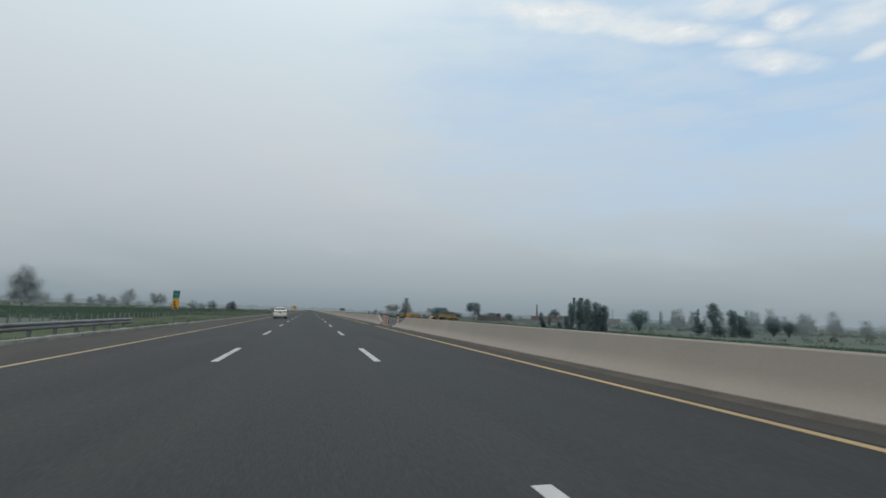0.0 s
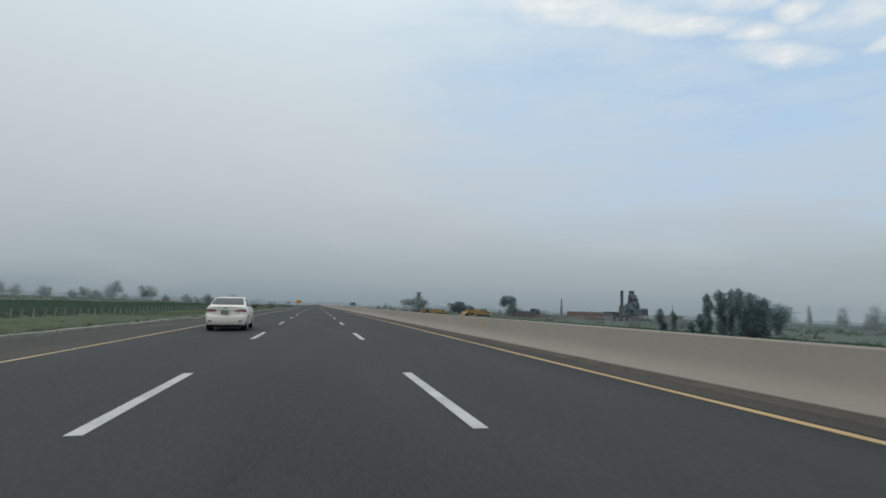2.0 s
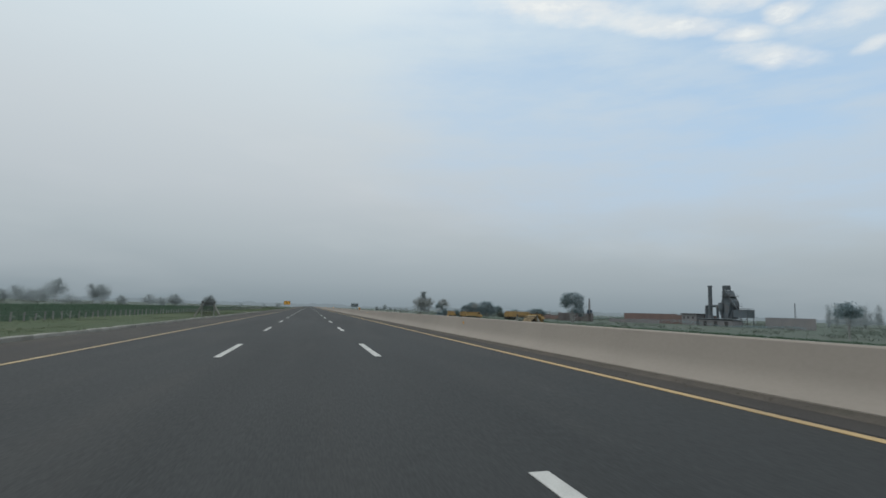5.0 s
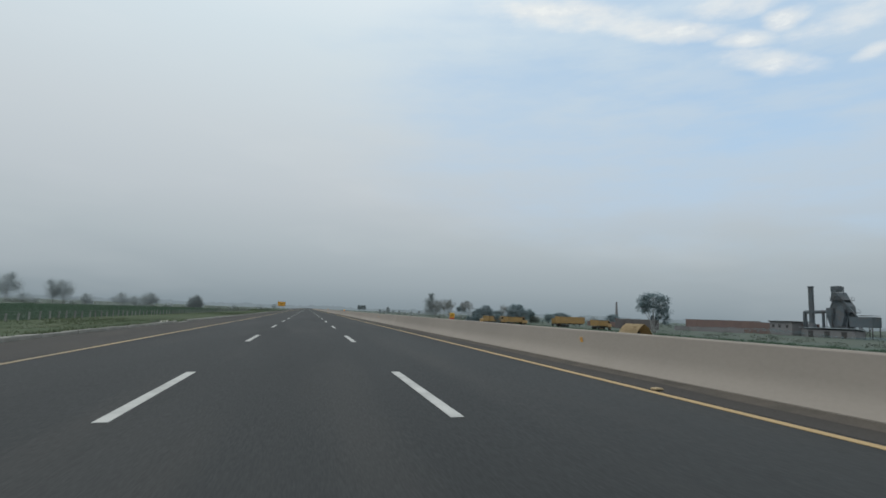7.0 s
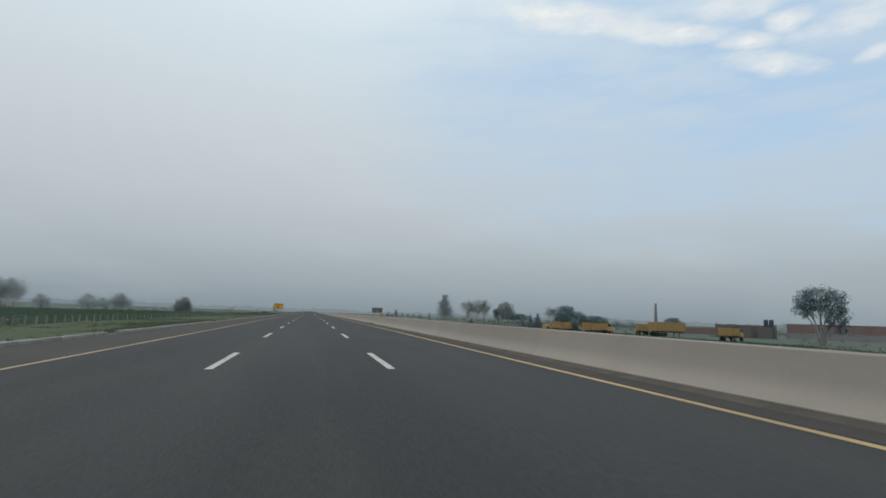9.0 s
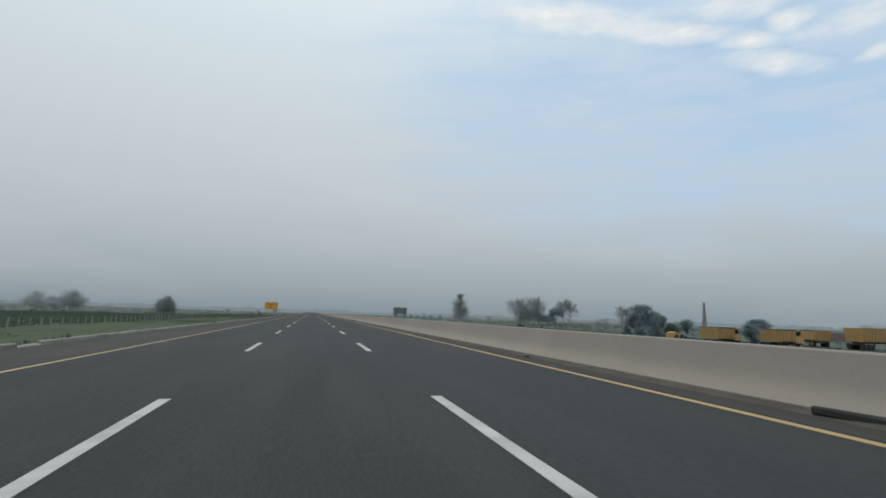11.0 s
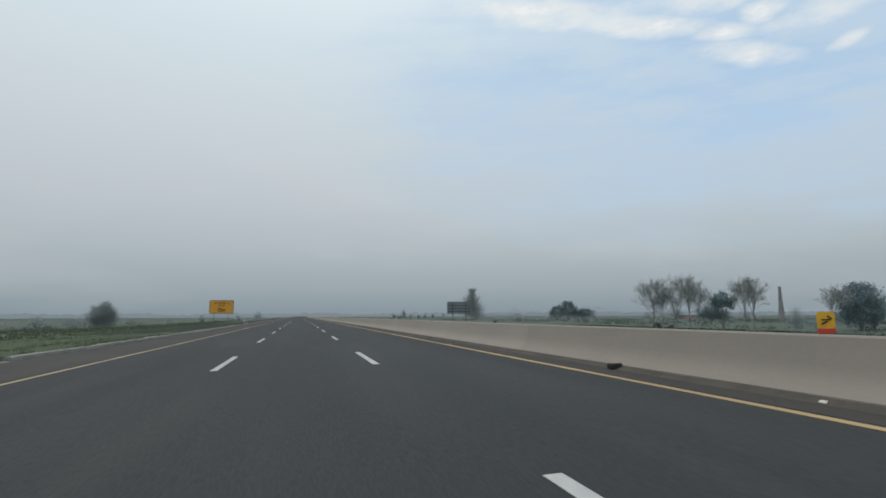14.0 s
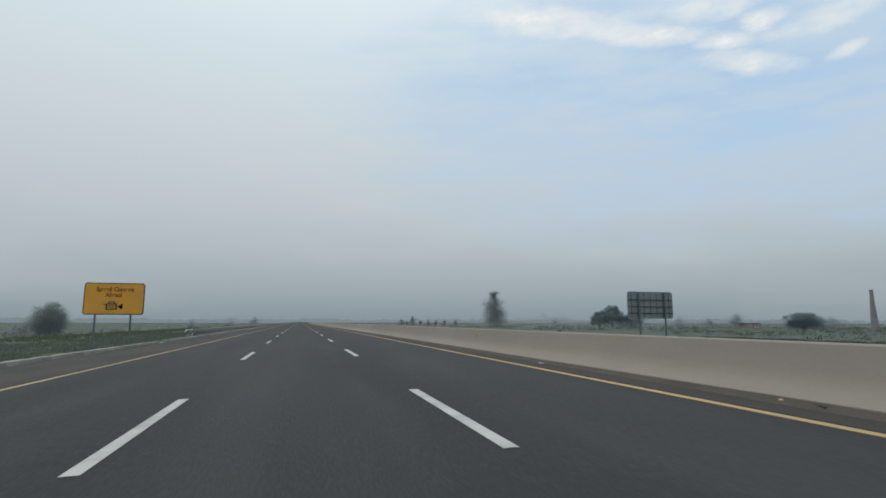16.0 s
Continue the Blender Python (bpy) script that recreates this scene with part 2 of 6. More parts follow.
def strip(bm, profile, ys, closed=True):
    """A profile of (x, z) drawn along y through the stations ys: (y, offset of x, scale of z)."""
    rows = [[bm.verts.new((x + dx, y, z * k)) for x, z in profile] for y, dx, k in ys]
    n = len(profile)
    for a, b in zip(rows, rows[1:]):
        for k in range(n if closed else n - 1):
            j = (k + 1) % n
            bm.faces.new((a[k], a[j], b[j], b[k]))
    if closed:
        bm.faces.new(rows[0][::-1]), bm.faces.new(rows[-1])
    bmesh.ops.recalc_face_normals(bm, faces=bm.faces[:])
    return bm


# ---- ground and roads ----
FALL = 0.022                       # crossfall of our carriageway, down towards the verge
MEDIAN_X, EDGE_L, EDGE_R = 6.62, -8.60, 20.2
Y0, Y1 = -150.0, 2600.0


def road_z(x):
    return FALL * x if x <= MEDIAN_X else FALL * MEDIAN_X - 0.024 * (x - MEDIAN_X)


def fall_away(x, y):
    """The low field beside the embankment ahead."""
    u, v = min(max((-26 - x) / 44, 0), 1), min(max((y - 395) / 125, 0), 1)
    return 4.4 * u * u * (3 - 2 * u) * v * v * (3 - 2 * v)


def ground_z(x, y=0.0):
    pts = ((-3000, -0.7), (-40, -0.75), (-24, -0.70), (-14, -0.45), (-9.2, -0.17), (-8.7, -0.17), (-8.4, -0.5), (20.0, -0.5), (20.4, -0.14), (21.0, -0.10), (24, -0.45), (31, -1.5), (45, -1.75), (3000, -1.7))
    for (a, za), (b, zb) in zip(pts, pts[1:]):
        if a <= x <= b:
            return za + (zb - za) * (x - a) / (b - a) - fall_away(x, y)
    return -0.7 - fall_away(x, y)


def build_ground():
    bm = bmesh.new()
    xs = [-3000, -900, -300, -150, -90, -60, -40, -32, -24, -19, -14, -11.5, -9.6, -8.9, -8.7, -8.4, 20.0, 20.35, 20.6, 21.0, 22.5, 24, 27, 31, 38, 45, 60, 90, 150, 300, 900, 3000]
    ys = [-1500, -400] + [Y0 + 25 * k for k in range(30)] + [700, 900, 1300, 2000, 3000]
    rows = []
    for y in ys:
        row = []
        for x in xs:
            bumpy = 0.18 * noise.noise((x * 0.05, y * 0.03, 0.0)) if (x < -10 or x > 22) else 0.0
            row.append(bm.verts.new((x, y, ground_z(x, y) + bumpy)))
        rows.append(row)
    for a, b in zip(rows, rows[1:]):
        for k in range(len(xs) - 1):
            bm.faces.new((a[k], a[k + 1], b[k + 1], b[k]))
    return tagged(part("ground", bm, GRASS_GROUND, smooth=True), "flat green farmland on both sides of the motorway", "ground", kind="structure")


ground = build_ground()


def build_verge(xs, label, name):
    """Turf beside the kerb, laid just above the ground sheet."""
    bm = bmesh.new()
    rows = []
    for k in range(30):
        y = Y0 + 25 * k
        rows.append([bm.verts.new((x, y, ground_z(x) + (0.18 * noise.noise((x * 0.05, y * 0.03, 0.0)) if (x < -10 or x > 22) else 0.0) + 0.025)) for x in xs])
    for a, b in zip(rows, rows[1:]):
        for k in range(len(xs) - 1):
            bm.faces.new((a[k], a[k + 1], b[k + 1], b[k]))
    return tagged(part(name, bm, VERGE, smooth=True), label, "verge", kind="structure")


build_verge([-24, -19, -14, -11.5, -9.6, -8.9, -8.7], "green turf verge between kerb and fence", "verge")
build_verge([20.6, 21.0, 22.5, 24, 27, 31], "green turf verge beyond the far kerb", "verge_opposite")


def slab(name, x0, x1, mt, lift, label, y0=Y0, y1=Y1, parent=None, depth=0.3):
    bm = bmesh.new()
    prof = [(x0, road_z(x0) + lift), (x1, road_z(x1) + lift), (x1, road_z(x1) + lift - depth), (x0, road_z(x0) + lift - depth)]
    strip(bm, prof, [(y0, 0, 1), (200, 0, 1), (600, 0, 1), (y1, 0, 1)])
    return tagged(part(name, bm, mt, parent), label, "" if parent else "road", kind="" if parent else "structure")


road = slab("road", EDGE_L, MEDIAN_X, ASPHALT, 0.0, "dark grey asphalt carriageway with three marked lanes")
road_far = slab("road_opposite", MEDIAN_X, EDGE_R, WORN_ASPHALT, 0.0, "dark grey asphalt carriageway beyond the concrete barrier")
slab("shoulder", EDGE_L + 0.02, -5.75, SHOULDER, 0.004, "brownish dusty paved shoulder", parent=road, depth=0.02)
slab("shoulder", 5.45, MEDIAN_X - 0.3, SHOULDER, 0.004, "dusty strip along the barrier foot", parent=road, depth=0.02)
slab("shoulder", 17.8, EDGE_R - 0.02, SHOULDER, 0.004, "brownish dusty paved shoulder", parent=road_far, depth=0.02)


def paint(name, x, w, y0, y1, mt, parent, lift=0.008):
    bm = bmesh.new()
    ys = [y0, y1] if y1 - y0 < 50 else list(np.arange(y0, min(y1, 600) - 3, 6.0)) + [y1]
    rows = [[bm.verts.new((x + s * w / 2 * (1 + (0.1 * noise.noise((s, y * 0.3, x)) if len(ys) > 2 else 0)), y, road_z(x + s * w / 2) + lift)) for s in (-1, 1)] for y in ys]
    for a, b in zip(rows, rows[1:]):
        bm.faces.new((a[0], a[1], b[1], b[0]))
    r = bmesh.ops.extrude_face_region(bm, geom=bm.faces[:])
    bmesh.ops.translate(bm, verts=[v for v in r["geom"] if isinstance(v, bmesh.types.BMVert)], vec=(0, 0, -0.006))
    bmesh.ops.recalc_face_normals(bm, faces=bm.faces[:])
    return part(name, bm, mt, parent)


LANE_L, LANE_R, PITCH, DASH = -1.856, 1.794, 13.455, 4.354
dash_mesh = {}
for side, x, shift, owner in (("l", LANE_L, 0.32, road), ("r", LANE_R, 0.0, road), ("ol", 11.05, 11.9, road_far), ("or", 14.4, 11.0, road_far)):
    for k in range(-10, 60):
        y = 14.687 + shift + k * PITCH
        if side not in dash_mesh:
            dash_mesh[side] = paint("lane_dash", x, 0.155, -DASH, 0.0, WHITE_LINE, owner)
            dash_mesh[side].location.y = y
        else:
            share("lane_dash", dash_mesh[side], Matrix.Translation((0, y, 0)), owner)
paint("edge_line", -5.571, 0.12, Y0, 1500, PALE_YELLOW_LINE, road)
paint("edge_line", 5.292, 0.135, Y0, 1500, YELLOW_LINE, road)


def dust_sheet(y0, y1, reach, seed):
    """Dust blown from the median opening over the edge line, thinning to a ragged edge."""
    bm = bmesh.new()
    rows = []
    for y in np.arange(y0, y1 + 0.01, 0.2):
        t = max(0.0, math.sin(math.pi * (y - y0) / (y1 - y0))) ** 0.7
        w = reach * t * (1 + 0.35 * noise.noise((y * 0.7, seed, 0)) + 0.2 * noise.noise((y * 2.3, seed, 4))) + 0.02
        rows.append([bm.verts.new((5.47 - w * q, y, road_z(5.47 - w * q) + (0.0105 if q < 0.9 else 0.0006))) for q in (0, 0.35, 0.7, 1.0)])
    for a, b in zip(rows, rows[1:]):
        for k in range(3):
            bm.faces.new((a[k + 1], a[k], b[k], b[k + 1]))
    return part("dust", bm, WORN_ASPHALT, road, "thin pale dust over the edge line", smooth=True)


dust_sheet(40.2, 45.2, 0.75, 3.0)
dust_sheet(37.6, 41.5, 0.18, 8.0)
paint("edge_line", 7.66, 0.12, Y0, 1500, FADED_LINE, road_far)
paint("edge_line", 17.7, 0.10, Y0, 1500, WORN_LINE, road_far)


# ---- concrete median barrier ----
BAR_Z = FALL * 6.62
BAR_PROFILE = [(6.20, -0.03), (6.20, 0.06), (6.265, 0.13), (6.335, 0.21), (6.39, 0.30), (6.43, 0.41), (6.525, 0.762), (6.55, 0.785), (6.69, 0.785), (6.715, 0.762), (6.81, 0.41), (6.85, 0.30), (6.905, 0.21), (6.975, 0.13), (7.04, 0.06), (7.04, -0.03)]


def barrier_piece(y0, y1, k0=1.0, k1=1.0, n=2):
    bm = bmesh.new()
    strip(bm, BAR_PROFILE, [(y0 + (y1 - y0) * t / n, 0, k0 + (k1 - k0) * t / n) for t in range(n + 1)])
    ob = part("barrier_segment", bm, CONCRETE, smooth=True)
    ob.data.set_sharp_from_angle(angle=radians(32))
    ob.location.z = BAR_Z
    return ob


def build_barrier(segments, label):
    e = thing("median_barrier", Matrix(), label, "concrete barrier", kind="structure")
    first = None
    for a, b, k0, k1 in segments:
        plain = k0 == k1 == 1.0 and abs(b - a - 11.995) < 0.001
        if plain and first:
            share("barrier_segment", first, Matrix.Translation((0, a, BAR_Z)), e)
        elif plain:
            first = barrier_piece(0, b - a)
            first.parent, first.location.y = e, a
        else:
            barrier_piece(a, b, k0, k1).parent = e
    return e


near = [(33.4 - 12 * k - 11.995, 33.4 - 12 * k, 1.0, 1.0) for k in range(14)] + [(33.405, 35.6, 1.0, 0.41), (35.6, 37.3, 0.41, 0.36)]
far = [(45.02, 46.3, 0.33, 0.37), (46.3, 48.4, 0.37, 1.0)] + [(48.405 + 12 * k, 48.405 + 12 * k + 11.995, 1.0, 1.0) for k in range(60)]
build_barrier(near, "beige cast concrete median barrier ending in a ramp")
build_barrier(far, "beige cast concrete median barrier rising from a ramp")


# ---- trees ----
def leaf_mesh(name, centres, size, seed, mt, parent, spread=1.0):
    """Small bent leaf clumps, one quad each, at the given centres."""
    rg = np.random.default_rng(seed)
    n = len(centres)
    d = rg.normal(size=(n, 3))
    d /= np.linalg.norm(d, axis=1)[:, None]
    e = np.cross(d, rg.normal(size=(n, 3)))
    e /= np.linalg.norm(e, axis=1)[:, None]
    s = size * rg.uniform(0.6, 1.4, (n, 1))
    f = np.cross(d, e) * s * 0.25
    v = np.stack([centres - d * s, centres + e * s * 0.5 + f, centres + d * s, centres - e * s * 0.5 + f], 1).reshape(-1, 3)
    me = bpy.data.meshes.new(name)
    me.from_pydata(v.tolist(), [], np.arange(4 * n).reshape(n, 4).tolist())
    me.materials.append(mt)
    ob = new(name, me)
    ob.parent = parent
    return ob


def tree(blobs, leaves, size, seed, mt, label, stems=1, trunk=0.18, lean=0.0, name="tree", clumps=26, puff=0.2, shell=0.7, hollow=0.0):
    """A tapered trunk with limbs to every blob (x, y, z, radius, height), and a crown of leaf clumps with gaps."""
    rg = np.random.default_rng(seed)
    e = thing(name, Matrix(), label, "tree" if name == "tree" else "bush")
    tb = bmesh.new()
    top = max(b[2] for b in blobs)
    pts = []
    for b in blobs:
        c, r = np.array(b[:3]), np.array((b[3], b[3], b[4]))
        s = rg.integers(stems)
        base = np.array((0.5 * (s - (stems - 1) / 2), 0.15 * s, 0.0))
        fork = base + (c - base) * np.array((0.25, 0.25, 0.45)) + np.array((0, 0, 0.1))
        rod(tb, base - (0, 0, 0.3), fork, trunk, trunk * 0.65, 7)
        rod(tb, fork, c, trunk * 0.62, trunk * 0.25, 6)
        n = max(6, int(clumps * (b[3] / 2.5)))
        w = rg.normal(size=(n, 3))
        w /= np.linalg.norm(w, axis=1)[:, None]
        k = c + w * r * rg.uniform(shell, 1.0, (n, 1))
        for q in k[: max(4, n // 3)]:
            rod(tb, c + (q - c) * 0.05, q, trunk * 0.2, 0.012, 4)
        m = int(leaves * b[3] * b[4] / sum(x[3] * x[4] for x in blobs))
        i = rg.integers(0, n, m)
        pts.append(k[i] + np.clip(rg.normal(size=(m, 3)), -1.5, 1.5) * np.array((b[3], b[3], min(b[3], b[4]))) * puff * rg.uniform(0.5, 1.2, (n, 1))[i])
    part("trunk", tb, BARK, e)
    p = np.concatenate(pts)
    p = p[p[:, 2] > 0.15]
    leaf_mesh("crown", p, size, seed + 1, mt, e)
    return e


def place(src, x, y, turn=0.0, k=1.0, kz=None):
    s = Matrix.Diagonal((k, k, kz or k, 1))
    m = pose(x, y, ground_z(x, y) - 0.05, 0, 0, turn) @ s
    return copy_thing(src, m)


def settle(ob, x, y, turn=0.0, k=1.0, kz=None):
    ob.matrix_basis = pose(x, y, ground_z(x, y) - 0.05, 0, 0, turn) @ Matrix.Diagonal((k, k, kz or k, 1))
    return ob


# slender dense eucalyptus, 8.5 m
euca = settle(tree([(0, 0, 1.2, 0.9, 1.2), (0, 0, 3.0, 1.0, 1.6), (0.2, 0.1, 4.8, 1.2, 1.7), (-0.25, 0, 6.2, 1.15, 1.6), (0.1, 0.1, 7.4, 0.75, 1.1)], 7500, 0.10, 3, LEAF,
                   "tall slender dark green eucalyptus at the field edge", trunk=0.10, puff=0.38, shell=0.3, clumps=40), 69.4, 120.5, 0)
for x, y, t, k, kz in ((67.4, 125.5, 40, 0.72, 0.90), (69.1, 124.2, 80, 1.1, 0.97), (71.0, 123.8, 150, 0.8, 1.0), (72.3, 120.7, 100, 1.3, 0.92), (74.0, 120.3, 200, 1.0, 0.84), (71.5, 120.0, 260, 1.5, 0.66), (73.2, 119.8, 300, 1.3, 0.62),
                       (66.0, 125.6, 10, 0.75, 0.47), (63.9, 125.4, 75, 0.65, 0.3), (95.9, 107.0, 20, 1.3, 1.0), (99.6, 104.9, 70, 1.2, 0.8), (101.2, 104.0, 110, 1.05, 0.64), (102.4, 103.4, 10, 1.0, 0.3), (97.0, 106.4, 10, 1.2, 0.3),
                       (60.5, 129.2, 10, 0.62, 0.55), (61.2, 128.8, 50, 0.5, 0.28), (62.3, 127.9, 95, 0.5, 0.5)):
    place(euca, x, y, t, k, kz)
# pointed dense tree
cone = settle(tree([(0, 0, 1.6, 1.0, 1.3), (0.35, 0, 2.2, 0.8, 1.1), (-0.7, 0, 1.3, 0.6, 0.7), (0, 0, 3.3, 0.85, 1.3), (0.05, 0, 4.8, 0.6, 1.2), (0, 0, 6.2, 0.3, 1.0)], 5500, 0.11, 5, LEAF, "pointed dense green tree at the field edge", trunk=0.10, puff=0.24, shell=0.3), 94.0, 110.2, 30, 1.6, 1.0)
# round tree on a short trunk
roundy = settle(tree([(0, 0, 4.5, 2.3, 1.9), (1.7, 0.6, 4.2, 1.5, 1.4), (-1.8, -0.4, 4.1, 1.5, 1.4), (0.2, 0, 5.6, 1.9, 1.3), (0.4, 0.8, 2.8, 1.4, 1.3), (-0.5, -0.6, 2.9, 1.4, 1.3), (0, 0, 1.3, 0.6, 0.9)], 10000, 0.125, 7, LEAF,
                     "round dense green tree on a short trunk", trunk=0.16, puff=0.33, shell=0.35, clumps=40), 98.9, 141.6, 0, 1.22, 0.98)
# the same kind, leaves paled and thinned in place of haze
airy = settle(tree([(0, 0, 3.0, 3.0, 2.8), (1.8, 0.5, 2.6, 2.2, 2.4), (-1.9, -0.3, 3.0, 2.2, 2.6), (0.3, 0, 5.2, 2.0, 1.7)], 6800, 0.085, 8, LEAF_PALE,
                   "rounded tree with haze-pale thinned leaves", trunk=0.06, puff=0.4, shell=0.2, clumps=60), 137.0, 120.0, 0, 1.0)
place(roundy, 129.9, 122.7, 50, 0.75, 0.86)
place(roundy, 134.5, 122.0, 150, 0.6, 0.7)
for x, y, t, k, kz in ((238, 192, 160, 1.0, 0.8),
                       (-106.9, 466.8, 200, 0.9, 0.95), (-131.3, 430.0, 280, 1.7, 1.3), (-143.0, 440.0, 20, 1.6, 1.2), (-156.0, 400.0, 80, 1.2, 1.2), (-150.0, 345.0, 60, 1.0, 1.2), (-170.0, 400.0, 60, 1.2, 1.2),
                       (-110, 640, 10, 1.4, 1.0), (-130, 650, 60, 1.3, 1.1), (-165, 600, 100, 1.5, 1.1), (-60, 900, 100, 1.6, 1.1), (-90, 880, 60, 1.5, 1.2), (-45, 960, 10, 1.4, 1.3),
                       (200, 606, 90, 0.9, 0.8), (230, 620, 0, 1.3, 1.2), (250, 640, 60, 1.2, 1.0), (112, 520, 60, 0.6, 0.7)):
    place(airy, x, y, t, k, kz)
# tall trees in rows across the fields, haze put into their pale thinned leaves
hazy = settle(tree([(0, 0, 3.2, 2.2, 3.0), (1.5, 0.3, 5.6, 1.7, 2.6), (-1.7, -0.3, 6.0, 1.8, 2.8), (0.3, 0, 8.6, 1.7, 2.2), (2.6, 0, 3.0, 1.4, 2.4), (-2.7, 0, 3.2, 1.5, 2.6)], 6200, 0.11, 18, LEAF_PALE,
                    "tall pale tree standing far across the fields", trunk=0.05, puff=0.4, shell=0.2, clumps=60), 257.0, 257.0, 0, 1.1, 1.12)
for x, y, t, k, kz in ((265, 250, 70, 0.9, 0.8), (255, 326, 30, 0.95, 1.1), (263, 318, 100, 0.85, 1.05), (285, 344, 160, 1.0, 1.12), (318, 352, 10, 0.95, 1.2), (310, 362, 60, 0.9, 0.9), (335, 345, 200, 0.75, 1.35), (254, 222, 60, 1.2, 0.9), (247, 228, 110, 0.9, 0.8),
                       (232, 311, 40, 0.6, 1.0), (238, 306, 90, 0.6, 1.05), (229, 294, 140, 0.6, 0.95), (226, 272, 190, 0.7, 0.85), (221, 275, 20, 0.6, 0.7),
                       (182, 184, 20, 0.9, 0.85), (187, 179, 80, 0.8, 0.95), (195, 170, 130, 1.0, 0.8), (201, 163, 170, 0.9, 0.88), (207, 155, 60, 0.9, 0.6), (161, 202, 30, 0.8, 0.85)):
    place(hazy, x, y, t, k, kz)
# low broad thickets, leaves greyed and thinned to imitate haze
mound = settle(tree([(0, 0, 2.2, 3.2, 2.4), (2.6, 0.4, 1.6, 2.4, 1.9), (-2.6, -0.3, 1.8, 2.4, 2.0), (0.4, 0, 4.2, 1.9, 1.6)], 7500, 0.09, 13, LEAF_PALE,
                    "low broad thicket with haze-grey leaves", name="bush", trunk=0.05, puff=0.38, shell=0.2, clumps=60), 228.0, 577.0, 0, 1.3, 1.05)
for x, y, t, k, kz in ((237, 571, 70, 1.1, 0.95), (122, 620, 70, 0.9, 0.8), (-128, 452, 200, 1.1, 1.1)):
    place(mound, x, y, t, k, kz)
# lone broad tree with a bare lower trunk
broad = settle(tree([(0.0, 0, 9.2, 2.6, 1.9), (-2.6, 0.3, 8.6, 1.9, 2.2), (2.3, -0.2, 8.4, 2.0, 2.0), (-2.9, 0, 6.6, 1.7, 1.8), (2.9, 0, 6.0, 1.8, 2.0), (3.4, 0.2, 3.6, 1.3, 1.6), (-0.2, 0.4, 6.8, 2.4, 1.8), (1.4, -0.3, 4.6, 1.3, 1.3)], 11000, 0.135, 11, LEAF_DARK,
                    "lone broad tree with two bare stems", stems=2, trunk=0.2, puff=0.26, shell=0.4, clumps=40), 92.9, 293.3, -35)
# open trees, nearly bare
def fan_tree(height, seed, label, leaves=5600, size=0.055, lean=0.05, forks=3):
    """A slender stem that forks low into rising limbs, then into a broad dome of fine twigs with few leaves."""
    rg = np.random.default_rng(seed)
    e = thing("tree", Matrix(), label, "tree")
    tb, tips = bmesh.new(), []
    lengths = (0.27, 0.27, 0.19, 0.14, 0.10, 0.075)

    def bent(d, angle):
        axis = d.cross(Vector(rg.normal(size=3))).normalized()
        return (Matrix.Rotation(radians(angle), 3, axis) @ d + Vector((0, 0, 0.10))).normalized()

    def grow(p, d, level, r):
        ln = height * lengths[level] * rg.uniform(0.82, 1.15)
        q = p + d * ln * 0.5 + Vector(rg.normal(size=3)) * ln * 0.05
        w = q + bent(d, rg.uniform(0, 14)) * ln * 0.5
        k = 6 if level < 2 else 4
        rod(tb, p, q, r, r * 0.82, k)
        rod(tb, q, w, r * 0.82, r * 0.64, k)
        if level >= 2:
            tips.append((q, ln * 0.30))
            tips.append((w, ln * 0.34))
        if level == 5:
            return
        for _ in range(forks if level < 4 else 2):
            grow(w, bent(d, rg.uniform(16, 42) if level else rg.uniform(14, 34)), level + 1, max(0.017, r * 0.58))
        if level in (1, 2, 3):
            grow(q, bent(d, rg.uniform(34, 62)), level + 1, max(0.016, r * 0.48))

    grow(Vector((0, 0, -0.3)), Vector((lean, 0.03, 1)).normalized(), 0, 0.15)
    part("trunk", tb, BARK, e)
    i = rg.integers(0, len(tips), leaves)
    pts = np.array([tuple(tips[n][0]) for n in i]) + np.clip(rg.normal(size=(leaves, 3)), -0.9, 0.9) * np.array([tips[n][1] for n in i])[:, None]
    leaf_mesh("crown", pts, size, seed + 1, LEAF_OLIVE, e)
    return e


spread_tree = settle(fan_tree(9.6, 19, "broad fan-shaped tree with fine twigs and few leaves", lean=-0.22), 60.9, 414.4, 0, 1.0, 0.98)
upright_tree = settle(fan_tree(9.6, 33, "upright fan-shaped tree with fine twigs and few leaves", lean=0.03), 63.9, 413.2, 20, 1.0, 1.05)
for x, y, t, k, kz in ((62.3, 414.6, 80, 0.7, 0.72), (66.6, 412.9, 140, 0.85, 1.02), (74.4, 407.0, 300, 0.9, 0.96)):
    place(upright_tree, x, y, t, k, kz)
for x, y, t, k, kz in ((65.3, 409.8, 170, 0.72, 0.86), (72.7, 406.7, 10, 0.72, 1.0), (91.5, 406.8, 200, 0.85, 0.86)):
    place(spread_tree, x, y, t, k, kz)
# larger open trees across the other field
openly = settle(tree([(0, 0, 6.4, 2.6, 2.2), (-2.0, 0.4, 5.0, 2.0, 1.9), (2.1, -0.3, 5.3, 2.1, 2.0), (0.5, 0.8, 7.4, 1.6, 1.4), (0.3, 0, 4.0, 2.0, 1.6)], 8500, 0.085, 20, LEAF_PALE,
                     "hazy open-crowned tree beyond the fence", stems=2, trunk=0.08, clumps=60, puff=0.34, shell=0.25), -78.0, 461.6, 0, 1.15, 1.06)
